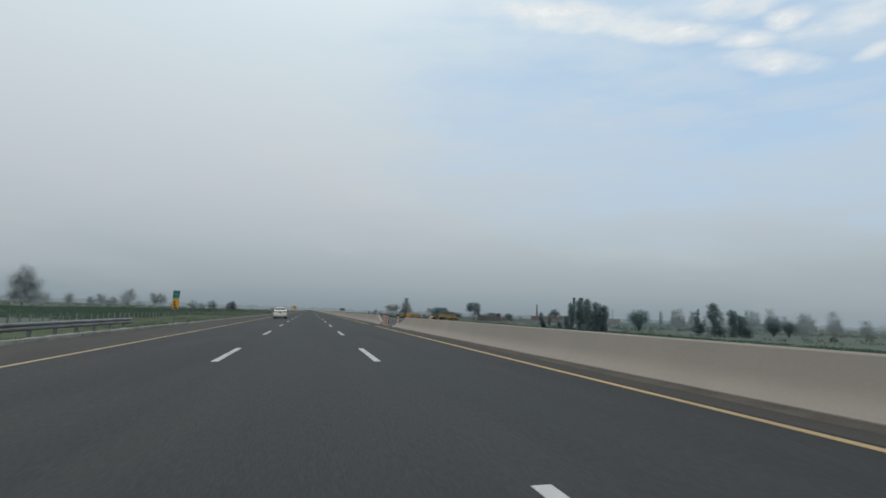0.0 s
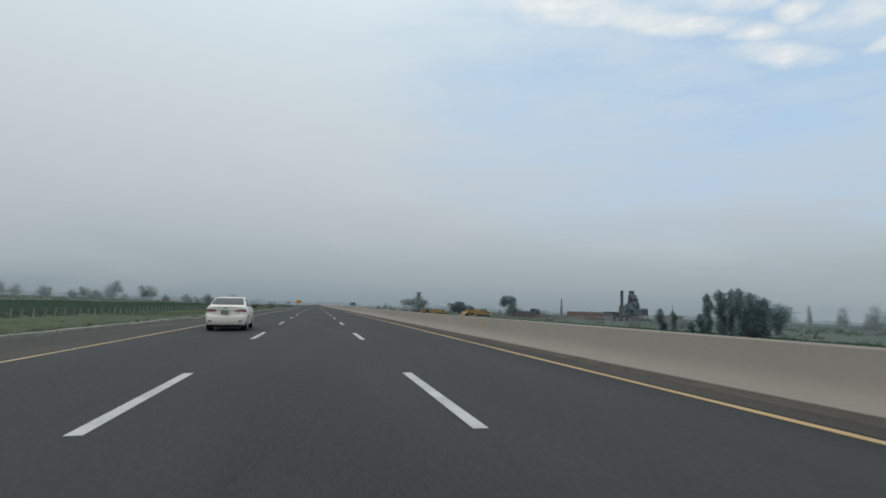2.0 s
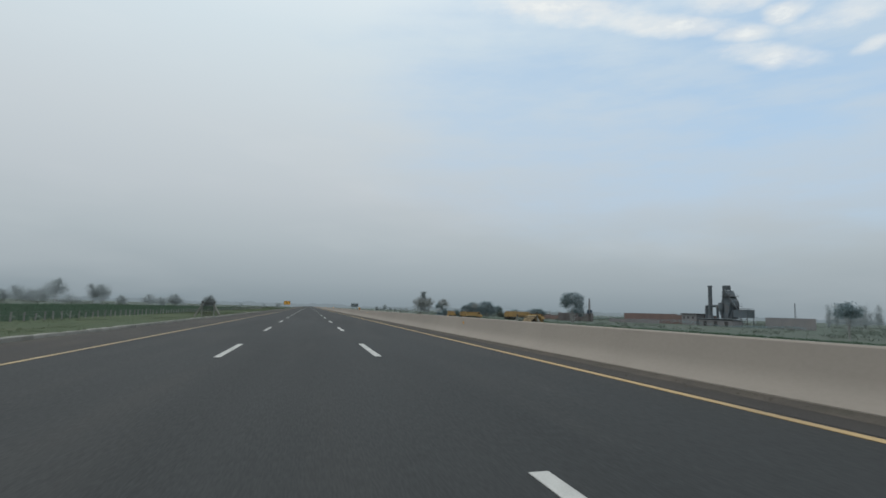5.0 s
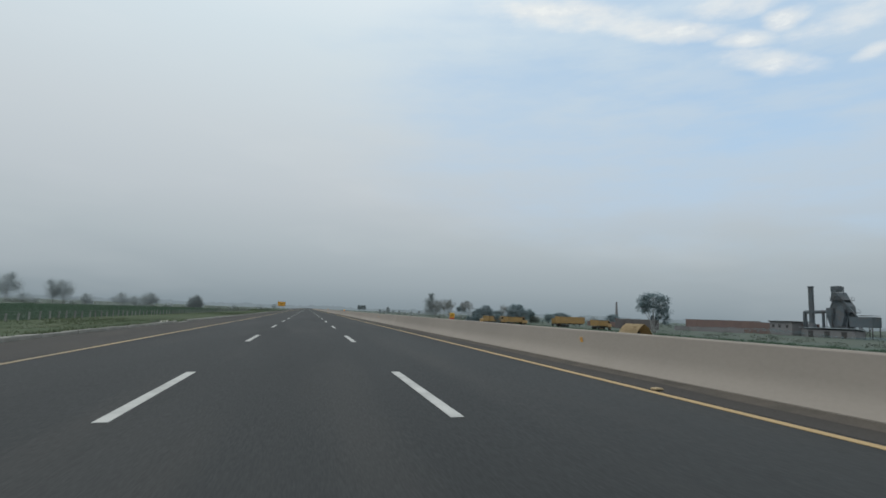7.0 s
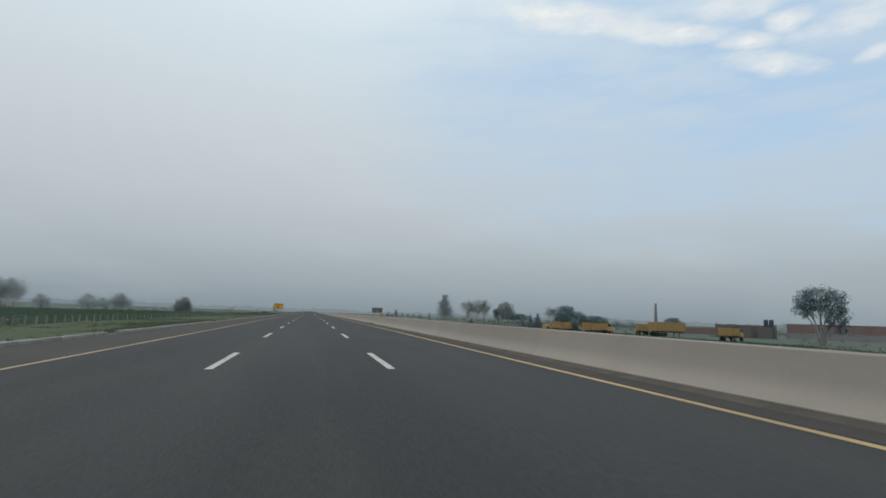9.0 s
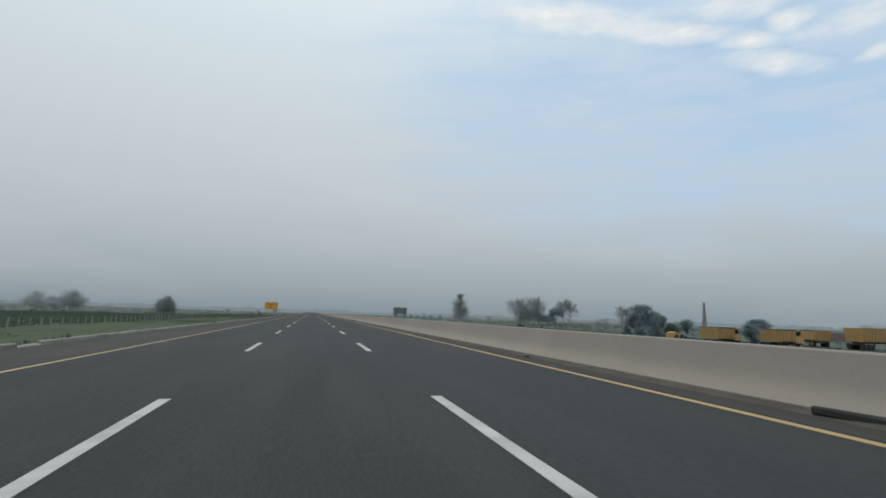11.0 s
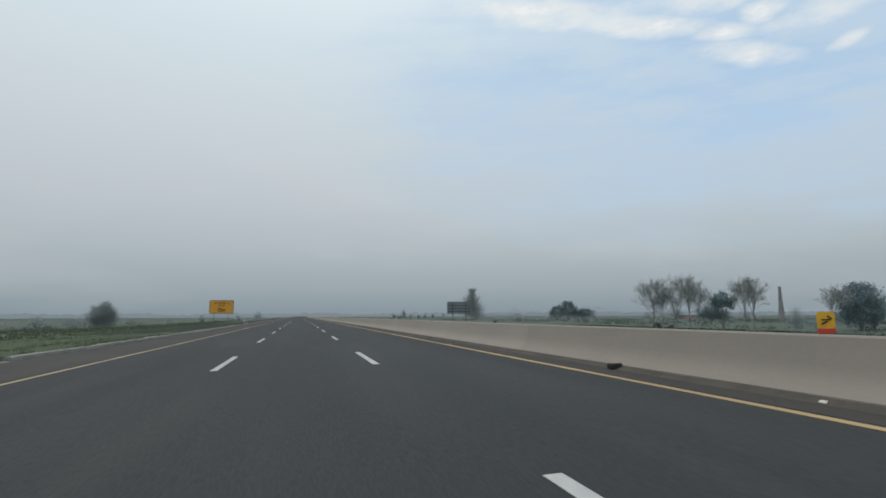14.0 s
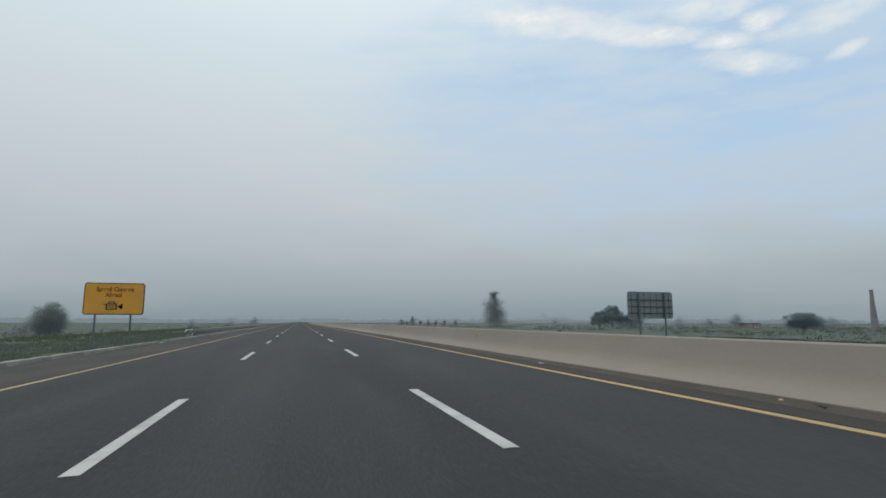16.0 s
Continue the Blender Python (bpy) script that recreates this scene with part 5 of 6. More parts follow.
def saloon():
    e = thing("car", Matrix(), "white four-door saloon car with red tail lamps on the road", "car")
    hull = Shell([(0.19, 0.24, 4.40, 0.74), (0.23, 0.10, 4.50, 0.80), (0.28, 0.035, 4.56, 0.835), (0.36, 0.012, 4.60, 0.855), (0.46, 0.0, 4.61, 0.875), (0.56, 0.004, 4.60, 0.884), (0.635, 0.022, 4.57, 0.888),
                  (0.655, 0.045, 4.55, 0.888), (0.72, 0.058, 4.48, 0.886), (0.82, 0.066, 4.32, 0.882), (0.90, 0.068, 4.14, 0.868), (0.96, 0.060, 3.98, 0.846), (1.01, 0.048, 3.80, 0.816), (1.035, 0.055, 3.66, 0.79),
                  (1.055, 0.10, 3.52, 0.755), (1.07, 0.20, 3.40, 0.70), (1.078, 0.38, 3.25, 0.60)], 3.0, 0.62, 2.5, 1.0)
    zs = sorted(set(hull.cols[0]) | {0.25, 0.32, 0.41, 0.51, 0.60, 0.77, 0.86, 0.93, 0.985})
    body = part("body", hull.mesh(bmesh.new(), zs), CAR_WHITE, e, smooth=True)
    wells = bmesh.new()
    for s in (-1, 1):
        for y in (0.98, 3.68):
            rod(wells, (s * 0.60, y, 0.335), (s * 1.0, y, 0.335), 0.36, 0.36, 36)
    cut_me = bpy.data.meshes.new("wells")
    wells.to_mesh(cut_me)
    cut = bpy.data.objects.new("wells", cut_me)
    scene.collection.objects.link(cut)
    md = body.modifiers.new("wheel_wells", "BOOLEAN")
    md.object, md.operation, md.solver = cut, "DIFFERENCE", "EXACT"
    me = bpy.data.meshes.new_from_object(body.evaluated_get(bpy.context.evaluated_depsgraph_get()))
    body.modifiers.clear()
    body.data = me
    bpy.data.objects.remove(cut)
    me.polygons.foreach_set("use_smooth", [True] * len(me.polygons))
    me.set_sharp_from_angle(angle=math.radians(38))

    cab = Shell([(0.98, 0.44, 3.66, 0.80), (1.06, 0.50, 3.50, 0.792), (1.10, 0.58, 3.38, 0.778), (1.20, 0.79, 3.10, 0.738), (1.30, 1.01, 2.84, 0.692), (1.37, 1.18, 2.66, 0.655), (1.41, 1.32, 2.52, 0.625), (1.435, 1.46, 2.40, 0.59),
                 (1.452, 1.62, 2.28, 0.53), (1.463, 1.78, 2.16, 0.42)], 4.5, 0.45, 4.5, 0.5)
    cabin = part("cabin", cab.mesh(bmesh.new(), sorted(set(cab.cols[0]) | {1.15, 1.25, 1.335, 1.39})), CAR_WHITE, e, smooth=True)
    cabin.data.set_sharp_from_angle(angle=math.radians(45))
    part("rear_window", skin(lerp_rows(12, 8, lambda u, v: cab.end(1.105 + 0.30 * v, -56 + 112 * u)), 0.004), CAR_GLASS, e, smooth=True)
    part("windscreen", skin(lerp_rows(12, 8, lambda u, v: cab.end(1.10 + 0.31 * v, -56 + 112 * u, True)), 0.004), CAR_GLASS, e, smooth=True)

    def side_rows(s, y0, y1, y2, y3, z0a, z0b, z1a, z1b):
        def pt(u, v):
            z = (z0a + (z0b - z0a) * u) * (1 - v) + (z1a + (z1b - z1a) * u) * v
            return cab.side(z, (y0 + (y1 - y0) * u) * (1 - v) + (y2 + (y3 - y2) * u) * v, s)
        return lerp_rows(8, 6, pt)

    for s in (-1, 1):
        part("window_trim", skin(side_rows(s, 1.10, 3.30, 1.42, 2.55, 1.065, 1.015, 1.375, 1.392), 0.003, 0.006), BLACK_PLASTIC, e, "black window surround", smooth=True)
        part("side_window", skin(side_rows(s, 1.50, 2.19, 1.52, 2.14, 1.072, 1.045, 1.352, 1.375), 0.009, 0.006), CAR_GLASS, e, smooth=True)
        part("side_window", skin(side_rows(s, 2.27, 3.17, 2.22, 2.56, 1.045, 1.03, 1.375, 1.365), 0.009, 0.006), CAR_GLASS, e, smooth=True)
        part("quarter_window", skin(side_rows(s, 1.18, 1.45, 1.40, 1.47, 1.085, 1.078, 1.31, 1.345), 0.009, 0.006), CAR_GLASS, e, smooth=True)

        # tail lamps wrap round the corner: a red lower band under a dark upper one
        def lamp_z(u, lo, hi):
            return lo + (hi - lo) * u

        def lamp_pt(u, v, th0, th1, a0, a1, b0, b1):
            return hull.end(lamp_z(u, a0, a1) * (1 - v) + lamp_z(u, b0, b1) * v, s * (th0 + (th1 - th0) * u))
        lamp = part("tail_lamp", skin(lerp_rows(14, 4, lambda u, v: lamp_pt(u, v, 17, 72, 0.815, 0.80, 0.868, 0.895)), 0.010, 0.02), RED_LAMP, e, smooth=True)
        part("upper_lens", skin(lerp_rows(14, 3, lambda u, v: lamp_pt(u, v, 18, 70, 0.872, 0.90, 0.898, 0.945)), 0.007, 0.02), LAMP_DARK, lamp, "dark clear upper lens", smooth=True)
        part("lamp_trim", seam([hull.end(0.868 + 0.03 * k / 10, s * (18 + 5.2 * k)) + Vector((0, -0.012, 0)) for k in range(10)], 0.006), CHROME, lamp)
        part("bumper_reflector", skin(lerp_rows(5, 2, lambda u, v: hull.end(0.395 + 0.035 * v, s * (33 + 14 * u))), 0.006, 0.012), RED_LAMP, e)
        part("bumper_slot", skin(lerp_rows(5, 2, lambda u, v: hull.end(0.385 + 0.055 * v, s * (31 + 18 * u))), 0.002, 0.004), BLACK_PLASTIC, e)
        mirror = part("door_mirror", box(bmesh.new(), (0, 0, 0), (0.22, 0.12, 0.145), pose(s * 0.985, 2.90, 1.06, 0, -s * 4, -s * 8), bevel=0.045), BLACK_PLASTIC, e, "dark door mirror")
        part("mirror_arm", box(bmesh.new(), (s * 0.85, 2.93, 1.02), (0.12, 0.06, 0.04), bevel=0.01), BLACK_PLASTIC, mirror)
        for y in (1.52, 2.52):
            part("door_handle", box(bmesh.new(), tuple(hull.side(0.885, y, s) + Vector((s * 0.012, 0, 0))), (0.035, 0.20, 0.03), bevel=0.012), CAR_WHITE, e)
        for y0, y1 in ((1.42, 1.20), (2.23, 2.22), (3.22, 3.26)):
            part("door_seam", seam([hull.side(0.30 + 0.72 * k / 12, y0 + (y1 - y0) * max(0, k - 5) / 7, s) for k in range(13)], 0.004), BLACK_PLASTIC, e)
        part("sill_moulding", seam([hull.side(0.27, 1.36 + 1.94 * k / 8, s) for k in range(9)], 0.022), CAR_WHITE, e)
        for y in (0.98, 3.68):
            bm = bmesh.new()
            rod(bm, (s * 0.604, y, 0.335), (s * 0.66, y, 0.335), 0.357, 0.357, 36)
            part("wheel_well", bm, BLACK_PLASTIC, e)
            wheel = part("wheel", rod(bmesh.new(), (s * 0.675, y, 0.312), (s * 0.85, y, 0.312), 0.318, 0.318, 36), RUBBER, e)
            part("tyre_wall", rod(bmesh.new(), (s * 0.85, y, 0.312), (s * 0.872, y, 0.312), 0.312, 0.285, 36), RUBBER, wheel)
            part("rim", rod(bmesh.new(), (s * 0.82, y, 0.312), (s * 0.874, y, 0.312), 0.222, 0.228, 32), DARK_STEEL, wheel)
            part("rim_edge", bend_ring((s * 0.875, y, 0.312), 0.222, 0.010), ALLOY, wheel)
            for k in range(10):
                a = math.radians(72 * (k // 2) + (13 if k % 2 else -13) + 20)
                box(bm := bmesh.new(), (0, 0, 0.125), (0.02, 0.034, 0.19), pose(s * 0.876, y, 0.312) @ Matrix.Rotation(a, 4, "X"), bevel=0.008)
                part("spoke", bm, ALLOY, wheel)
            part("hub", rod(bmesh.new(), (s * 0.86, y, 0.312), (s * 0.888, y, 0.312), 0.05, 0.04, 14), ALLOY, wheel)
    part("lower_bumper", skin(lerp_rows(16, 3, lambda u, v: hull.end(0.20 + 0.055 * v, -62 + 124 * u)), 0.006, 0.02), BLACK_PLASTIC, e, "black lower bumper lip", smooth=True)
    part("underbody", box(bmesh.new(), (0, 2.3, 0.20), (1.15, 4.0, 0.10)), BLACK_PLASTIC, e)
    part("bumper_seam", seam([hull.end(0.345, -60 + 6 * k) + Vector((0, 0.002, 0)) for k in range(21)], 0.005), CAR_GREY_LINE, e)
    plate = part("number_plate", box(bmesh.new(), (0, 0.035, 0.785), (0.335, 0.03, 0.175), bevel=0.006), PLATE_GREEN, e, "grey-white plate with a green border")
    part("plate_face", box(bmesh.new(), (0.032, 0.018, 0.785), (0.245, 0.012, 0.150)), PLATE_WHITE, plate)
    for z, w in ((0.818, 0.165), (0.752, 0.155)):
        part("plate_bar", box(bmesh.new(), (0.03, 0.009, z), (w, 0.006, 0.030)), DARK_STEEL, plate)
    part("trim_strip", box(bmesh.new(), (0, 0.048, 0.905), (0.86, 0.03, 0.020), bevel=0.008), CAR_WHITE, e)
    badge = rod(bmesh.new(), (0, 0.04, 0.975), (0, 0.07, 0.975), 0.05, 0.05, 20)
    part("badge", badge, CHROME, e)
    for s in (-1, 1):
        pts = [hull.end(z, s * th) for th, z in ((44, 1.0), (40, 0.94), (35, 0.88), (31.5, 0.81), (29.5, 0.75), (25, 0.70), (19, 0.677), (10, 0.668), (0, 0.665))]
        part("trunk_seam", seam(pts, 0.005), BLACK_PLASTIC, e)
    part("exhaust", rod(bmesh.new(), (0.45, 0.06, 0.22), (0.45, 0.4, 0.22), 0.03, 0.03, 10), DARK_STEEL, e)
    part("aerial", box(bmesh.new(), (0, 1.62, 1.475), (0.03, 0.11, 0.05), bevel=0.012), CAR_WHITE, e)
    return e


car = saloon()
car.matrix_basis = pose(-3.54, 69.5, road_z(-3.5) + 0.008, 0, -math.degrees(math.atan(FALL)), 1.6) @ Matrix.Diagonal((0.945, 1, 1, 1))


# ---- trucks and loader in the field ----
def tipper():
    e = thing("tipper_truck", Matrix(), "parked orange tipper truck with a haze-dulled dusty body", "truck", "parked trucks")
    bm = bmesh.new()
    loft(bm, [[(-1.2, x, 1.15), (1.2, x, 1.15), (1.28, x + d, 2.75), (-1.28, x + d, 2.75)] for x, d in ((-3.9, -0.25), (1.5, 0.05))])
    bed = part("tipper_body", bm, TRUCK_ORANGE, e)
    for k in range(7):
        y = -3.6 + 0.8 * k
        for s in (-1, 1):
            part("rib", box(bmesh.new(), (s * 1.27, y, 1.95), (0.07, 0.09, 1.5)), TRUCK_ORANGE, bed)
    part("load_edge", box(bmesh.new(), (0, -1.2, 2.76), (2.66, 5.7, 0.10)), DARK_STEEL, bed)
    bm = loft(bmesh.new(), [[(-1.15, y, 0.9), (1.15, y, 0.9), (1.05, y, z), (-1.05, y, z)] for y, z in ((1.75, 2.75), (2.75, 2.8), (3.15, 1.85), (4.1, 1.65))])
    cab = part("cab", bm, TRUCK_ORANGE, e)
    pane("windscreen", [(0.9, 2.80, 2.66), (-0.9, 2.80, 2.66), (-0.95, 3.12, 1.98), (0.95, 3.12, 1.98)], CAR_GLASS, cab, 0.02)
    for s in (-1, 1):
        pane("side_window", [(s * 1.09, 1.95, 2.6), (s * 1.09, 2.7, 2.6), (s * 1.12, 2.95, 1.95), (s * 1.12, 1.95, 1.95)], CAR_GLASS, cab, 0.02)
    part("chassis", box(bmesh.new(), (0, 0, 0.85), (0.9, 7.6, 0.3)), DARK_STEEL, e)
    for y in (-2.9, -1.6, 3.1):
        for s in (-1, 1):
            w = part("wheel", rod(bmesh.new(), (s * 0.75, y, 0.5), (s * 1.2, y, 0.5), 0.52, 0.5, 18), RUBBER, e)
            part("hub", rod(bmesh.new(), (s * 1.18, y, 0.5), (s * 1.23, y, 0.5), 0.2, 0.15, 12), TRUCK_ORANGE, w)
    return e


tk = tipper()


def on_field(x, y, turn):
    return pose(x, y, ground_z(x, y) - 0.05, 0, 0, turn)


tk.matrix_basis = on_field(65.0, 324.8, -72)
for x, y, t in ((60.0, 330.4, -66), (85.6, 338.0, -28), (84.4, 306.0, -60)):
    copy_thing(tk, on_field(x, y, t))


def dump_trailer():
    """A long tipping trailer without its tractor, on landing legs and a rear bogie."""
    e = thing("dump_trailer", on_field(86.4, 328.6, -73) @ Matrix.Diagonal((1, 1, 0.9, 1)), "long parked yellow tipping trailer on landing legs", "trailer")
    bm = loft(bmesh.new(), [[(-1.15, y, 1.45), (1.15, y, 1.45), (1.25, y + d, 3.75), (-1.25, y + d, 3.75)] for y, d in ((-5.6, -0.35), (5.4, 0.1))])
    body = part("trailer_body", bm, TRUCK_ORANGE, e)
    for k in range(12):
        for s in (-1, 1):
            part("rib", box(bmesh.new(), (s * 1.235, -5.3 + 0.95 * k, 2.6), (0.07, 0.10, 2.2), pose(0, 0, 0, 0, 0, 0)), TRUCK_ORANGE, body)
    for s in (-1, 1):
        part("top_rail", box(bmesh.new(), (s * 1.26, -0.2, 3.76), (0.12, 11.2, 0.14), bevel=0.02), TRUCK_ORANGE, body)
        part("chassis_rail", box(bmesh.new(), (s * 0.45, 0, 1.28), (0.12, 10.6, 0.32)), DARK_STEEL, e)
        part("landing_leg", box(bmesh.new(), (s * 0.8, 3.4, 0.65), (0.16, 0.16, 1.35), bevel=0.02), DARK_STEEL, e)
        part("mud_flap", box(bmesh.new(), (s * 0.9, -5.4, 0.75), (0.6, 0.03, 0.8)), RUBBER, e)
        for y in (-4.6, -3.4, -2.2):
            w = part("wheel", rod(bmesh.new(), (s * 0.65, y, 0.52), (s * 1.15, y, 0.52), 0.52, 0.5, 18), RUBBER, e)
            part("hub", rod(bmesh.new(), (s * 1.13, y, 0.52), (s * 1.18, y, 0.52), 0.2, 0.15, 12), DARK_STEEL, w)
    return e


dump_trailer()


def loader():
    e = thing("wheel_loader", on_field(60.4, 341.6, -62) @ Matrix.Diagonal((0.8, 0.8, 0.95, 1)), "orange wheel loader with a canopy by the bushes", "loader")
    part("body", loft(bmesh.new(), [[(-0.9, y, 0.8), (0.9, y, 0.8), (0.8, y, z), (-0.8, y, z)] for y, z in ((-2.2, 1.7), (-0.6, 1.9), (-0.4, 1.6), (1.6, 1.5))]), TRUCK_ORANGE, e)
    roof = part("canopy", box(bmesh.new(), (0, -0.2, 3.1), (1.7, 1.9, 0.1), bevel=0.03), DARK_STEEL, e)
    for x in (-0.7, 0.7):
        for y in (-0.9, 0.5):
            part("canopy_post", rod(bmesh.new(), (x, y, 1.6), (x, y, 3.1), 0.04, 0.04, 8), DARK_STEEL, roof)
    part("arm", box(bmesh.new(), (0, 2.3, 1.2), (1.2, 1.6, 0.25), pose(0, 0, 0, -12)), TRUCK_ORANGE, e)
    part("bucket", loft(bmesh.new(), [[(x, 2.9, 0.2), (x, 3.7, 0.2), (x, 3.5, 0.9), (x, 2.9, 1.1)] for x in (-1.2, 1.2)]), DARK_STEEL, e)
    for x in (-0.95, 0.95):
        for y in (-1.4, 1.3):
            w = part("wheel", rod(bmesh.new(), (x - 0.22, y, 0.7), (x + 0.22, y, 0.7), 0.7, 0.7, 18), RUBBER, e)
            part("hub", rod(bmesh.new(), (x - 0.24, y, 0.7), (x + 0.24, y, 0.7), 0.28, 0.28, 12), TRUCK_ORANGE, w)
    return e


loader()

# ---- straw shelter ----
tent = thing("straw_shelter", on_field(59.8, 253.5, 11) @ Matrix.Diagonal((0.92, 0.85, 1.1, 1)), "low straw-thatched shelter with an open dark end", "shelter")
bm = bmesh.new()
rows = []
for y in np.linspace(-2.8, 2.6, 9):
    rr = []
    for q in np.linspace(-1, 1, 13):
        x = 2.5 * q
        z = 2.1 * (1 - abs(q) ** 1.9) + 0.10 * noise.noise((x, y, 0)) + (0.12 if abs(q) < 0.1 else 0)
        rr.append(bm.verts.new((x, y + 0.12 * noise.noise((x * 2, y, 5)), max(0.02, z))))
    rows.append(rr)
for a, b in zip(rows, rows[1:]):
    for k in range(12):
        bm.faces.new((a[k], a[k + 1], b[k + 1], b[k]))
bmesh.ops.solidify(bm, geom=bm.faces[:], thickness=0.16)
part("thatch", bm, THATCH, tent)
# dark sheet across the inside paints the shade of the open end
part("shade_sheet", loft(bmesh.new(), [[(-2.2, y, 0), (2.2, y, 0), (0.1, y, 1.85), (-0.1, y, 1.85)] for y in (-0.3, -0.2)]), DARK_STEEL, tent, "dark sheet standing in for the shade inside")
for x in (-1.6, 0.0, 1.6):
    part("pole", rod(bmesh.new(), (x, 2.5, 0), (x * 0.9, 2.5, 2.05 * (1 - abs(x / 2.5) ** 1.25)), 0.05, 0.05, 6), BARK, tent)

# ---- brick kiln and works ----
def chimney():
    e = thing("kiln_chimney", on_field(255.5, 566.0, 0), "tall tapered brick kiln chimney standing in haze", "chimney")
    bm = bmesh.new()
    hs = [(0, 1.75), (3, 1.5), (8, 1.15), (13, 0.88), (17.6, 0.68), (17.7, 0.8), (18.3, 0.8)]
    loft(bm, [[(r * math.cos(a), r * math.sin(a), z) for a in np.linspace(0, 2 * math.pi, 20, endpoint=False)] for z, r in hs])
    part("shaft", bm, BRICK_GREY, e)
    for z in (6, 12):
        part("steel_band", rod(bmesh.new(), (0, 0, z), (0, 0, z + 0.12), 1.32 if z < 8 else 0.97, 1.32 if z < 8 else 0.96, 20), DARK_STEEL, e)
    return e


chimney()


def brick_wall(x0, y0, x1, y1, h, mt, label):
    d = Vector((x1 - x0, y1 - y0, 0))
    e = thing("works_wall", pose(x0, y0, ground_z(x0) - 0.1, 0, 0, math.degrees(math.atan2(d.y, d.x))), label, "brick wall")
    part("wall", box(bmesh.new(), (d.length / 2, 0, h / 2), (d.length, 0.35, h), bevel=0.02), mt, e)
    part("coping", box(bmesh.new(), (d.length / 2, 0, h + 0.06), (d.length, 0.45, 0.12), bevel=0.02), BRICK_GREY, e)
    for k in range(int(d.length // 5) + 1):
        part("pier", box(bmesh.new(), (k * 5 + 0.2, 0, h / 2), (0.45, 0.5, h)), mt, e)
    return e


brick_wall(160, 363, 166, 330, 4.6, BRICK_RED, "long dull red brick wall of the works")
brick_wall(164, 331, 168, 308, 4.2, BRICK_RED, "red brick wall of the works beside the stack")
brick_wall(168, 283, 172, 266, 4.0, BRICK_GREY, "haze-grey brick wall at the end of the works")
brick_wall(140, 345, 150, 322, 1.6, BRICK_GREY, "low stack of fired bricks in the yard")
brick_wall(125, 385, 140, 360, 2.2, BRICK_RED, "low red brick wall beside the kiln yard")
shed = thing("low_shed", on_field(160, 297, 97), "low shed with a pale sheet roof", "shed")
part("wall", box(bmesh.new(), (0, 0, 1.2), (16, 5, 2.6)), BRICK_GREY, shed)
part("roof", loft(bmesh.new(), [[(x, -3.0, 2.45), (x, 3.0, 3.0), (x, 3.0, 3.12), (x, -3.0, 2.57)] for x in (-8.5, 8.5)]), SHED_ROOF, shed, "pale sheet metal roof")
# solid dark slabs on the uncut wall stand in for shaded openings
for x in (-5, 0, 5):
    part("opening", box(bmesh.new(), (x, 2.45, 1.1), (1.6, 0.2, 2.0)), DARK_STEEL, shed)

stack = thing("steel_stack", on_field(165.8, 308.7, 0), "grey steel smoke stack with a side duct", "smoke stack")
part("stack_pipe", rod(bmesh.new(), (0, 0, 0), (0, 0, 16.8), 0.85, 0.8, 18), PLANT_STEEL, stack)
part("stack_base", rod(bmesh.new(), (0, 0, 0), (0, 0, 4.5), 2.2, 1.0, 16), PLANT_STEEL, stack, "flared conical base")
part("rim", rod(bmesh.new(), (0, 0, 16.6), (0, 0, 17.0), 0.95, 0.95, 18), PLANT_STEEL, stack)
duct = part("duct", rod(bmesh.new(), (1.0, 3.4, 8.3), (-1.0, -7.6, 8.4), 0.55, 0.55, 12), PLANT_STEEL, stack)
part("duct_leg", rod(bmesh.new(), (1.0, 3.4, 8.3), (1.0, 3.4, 0), 0.6, 0.75, 12), PLANT_STEEL, duct)
part("duct_leg", rod(bmesh.new(), (-0.6, -4.6, 8.3), (-0.6, -4.6, 3), 0.45, 0.45, 12), PLANT_STEEL, duct)

cyc = thing("cyclone", on_field(164.6, 300.8, 0), "grey cyclone dust collector on legs", "dust collector")
part("drum", rod(bmesh.new(), (0, 0, 7.2), (0, 0, 9.6), 1.35, 1.35, 16), PLANT_STEEL, cyc)
part("cone", rod(bmesh.new(), (0, 0, 3.2), (0, 0, 7.2), 0.35, 1.35, 16), PLANT_STEEL, cyc)
part("outlet", rod(bmesh.new(), (0, 0, 9.6), (0, -1.6, 13.5), 0.4, 0.35, 10), PLANT_STEEL, cyc)
for a in range(4):
    x, y = 1.3 * math.cos(a * 1.571 + 0.78), 1.3 * math.sin(a * 1.571 + 0.78)
    part("leg", rod(bmesh.new(), (x, y, 0), (x, y, 7.4), 0.1, 0.1, 6), DARK_STEEL, cyc)

tower = thing("hopper_tower", on_field(166.0, 298.2, 0), "tall grey hopper tower with an elevator head and bunker", "plant tower")
part("tower_body", loft(bmesh.new(), [[(-1.6, 2.2, z), (1.6, 2.2, z), (1.6, y, z), (-1.6, y, z)] for z, y in ((3.2, -2.6), (8.0, -3.2), (10.2, -3.0), (12.0, -1.6), (14.6, -0.4))]), PLANT_STEEL, tower)
part("elevator_head", box(bmesh.new(), (0, 1.6, 15.8), (1.8, 3.0, 1.9), bevel=0.25), PLANT_STEEL, tower)
part("chute", rod(bmesh.new(), (0, 2.9, 15.6), (0, 3.6, 12.0), 0.28, 0.28, 8), PLANT_STEEL, tower)
bk = part("bunker", box(bmesh.new(), (0, -6.9, 5.3), (3.6, 7.2, 3.2), bevel=0.1), PLANT_STEEL, tower, "raised rectangular bunker")
part("bunker_rail", box(bmesh.new(), (0, -6.9, 7.3), (3.5, 7.0, 0.1)), DARK_STEEL, bk)
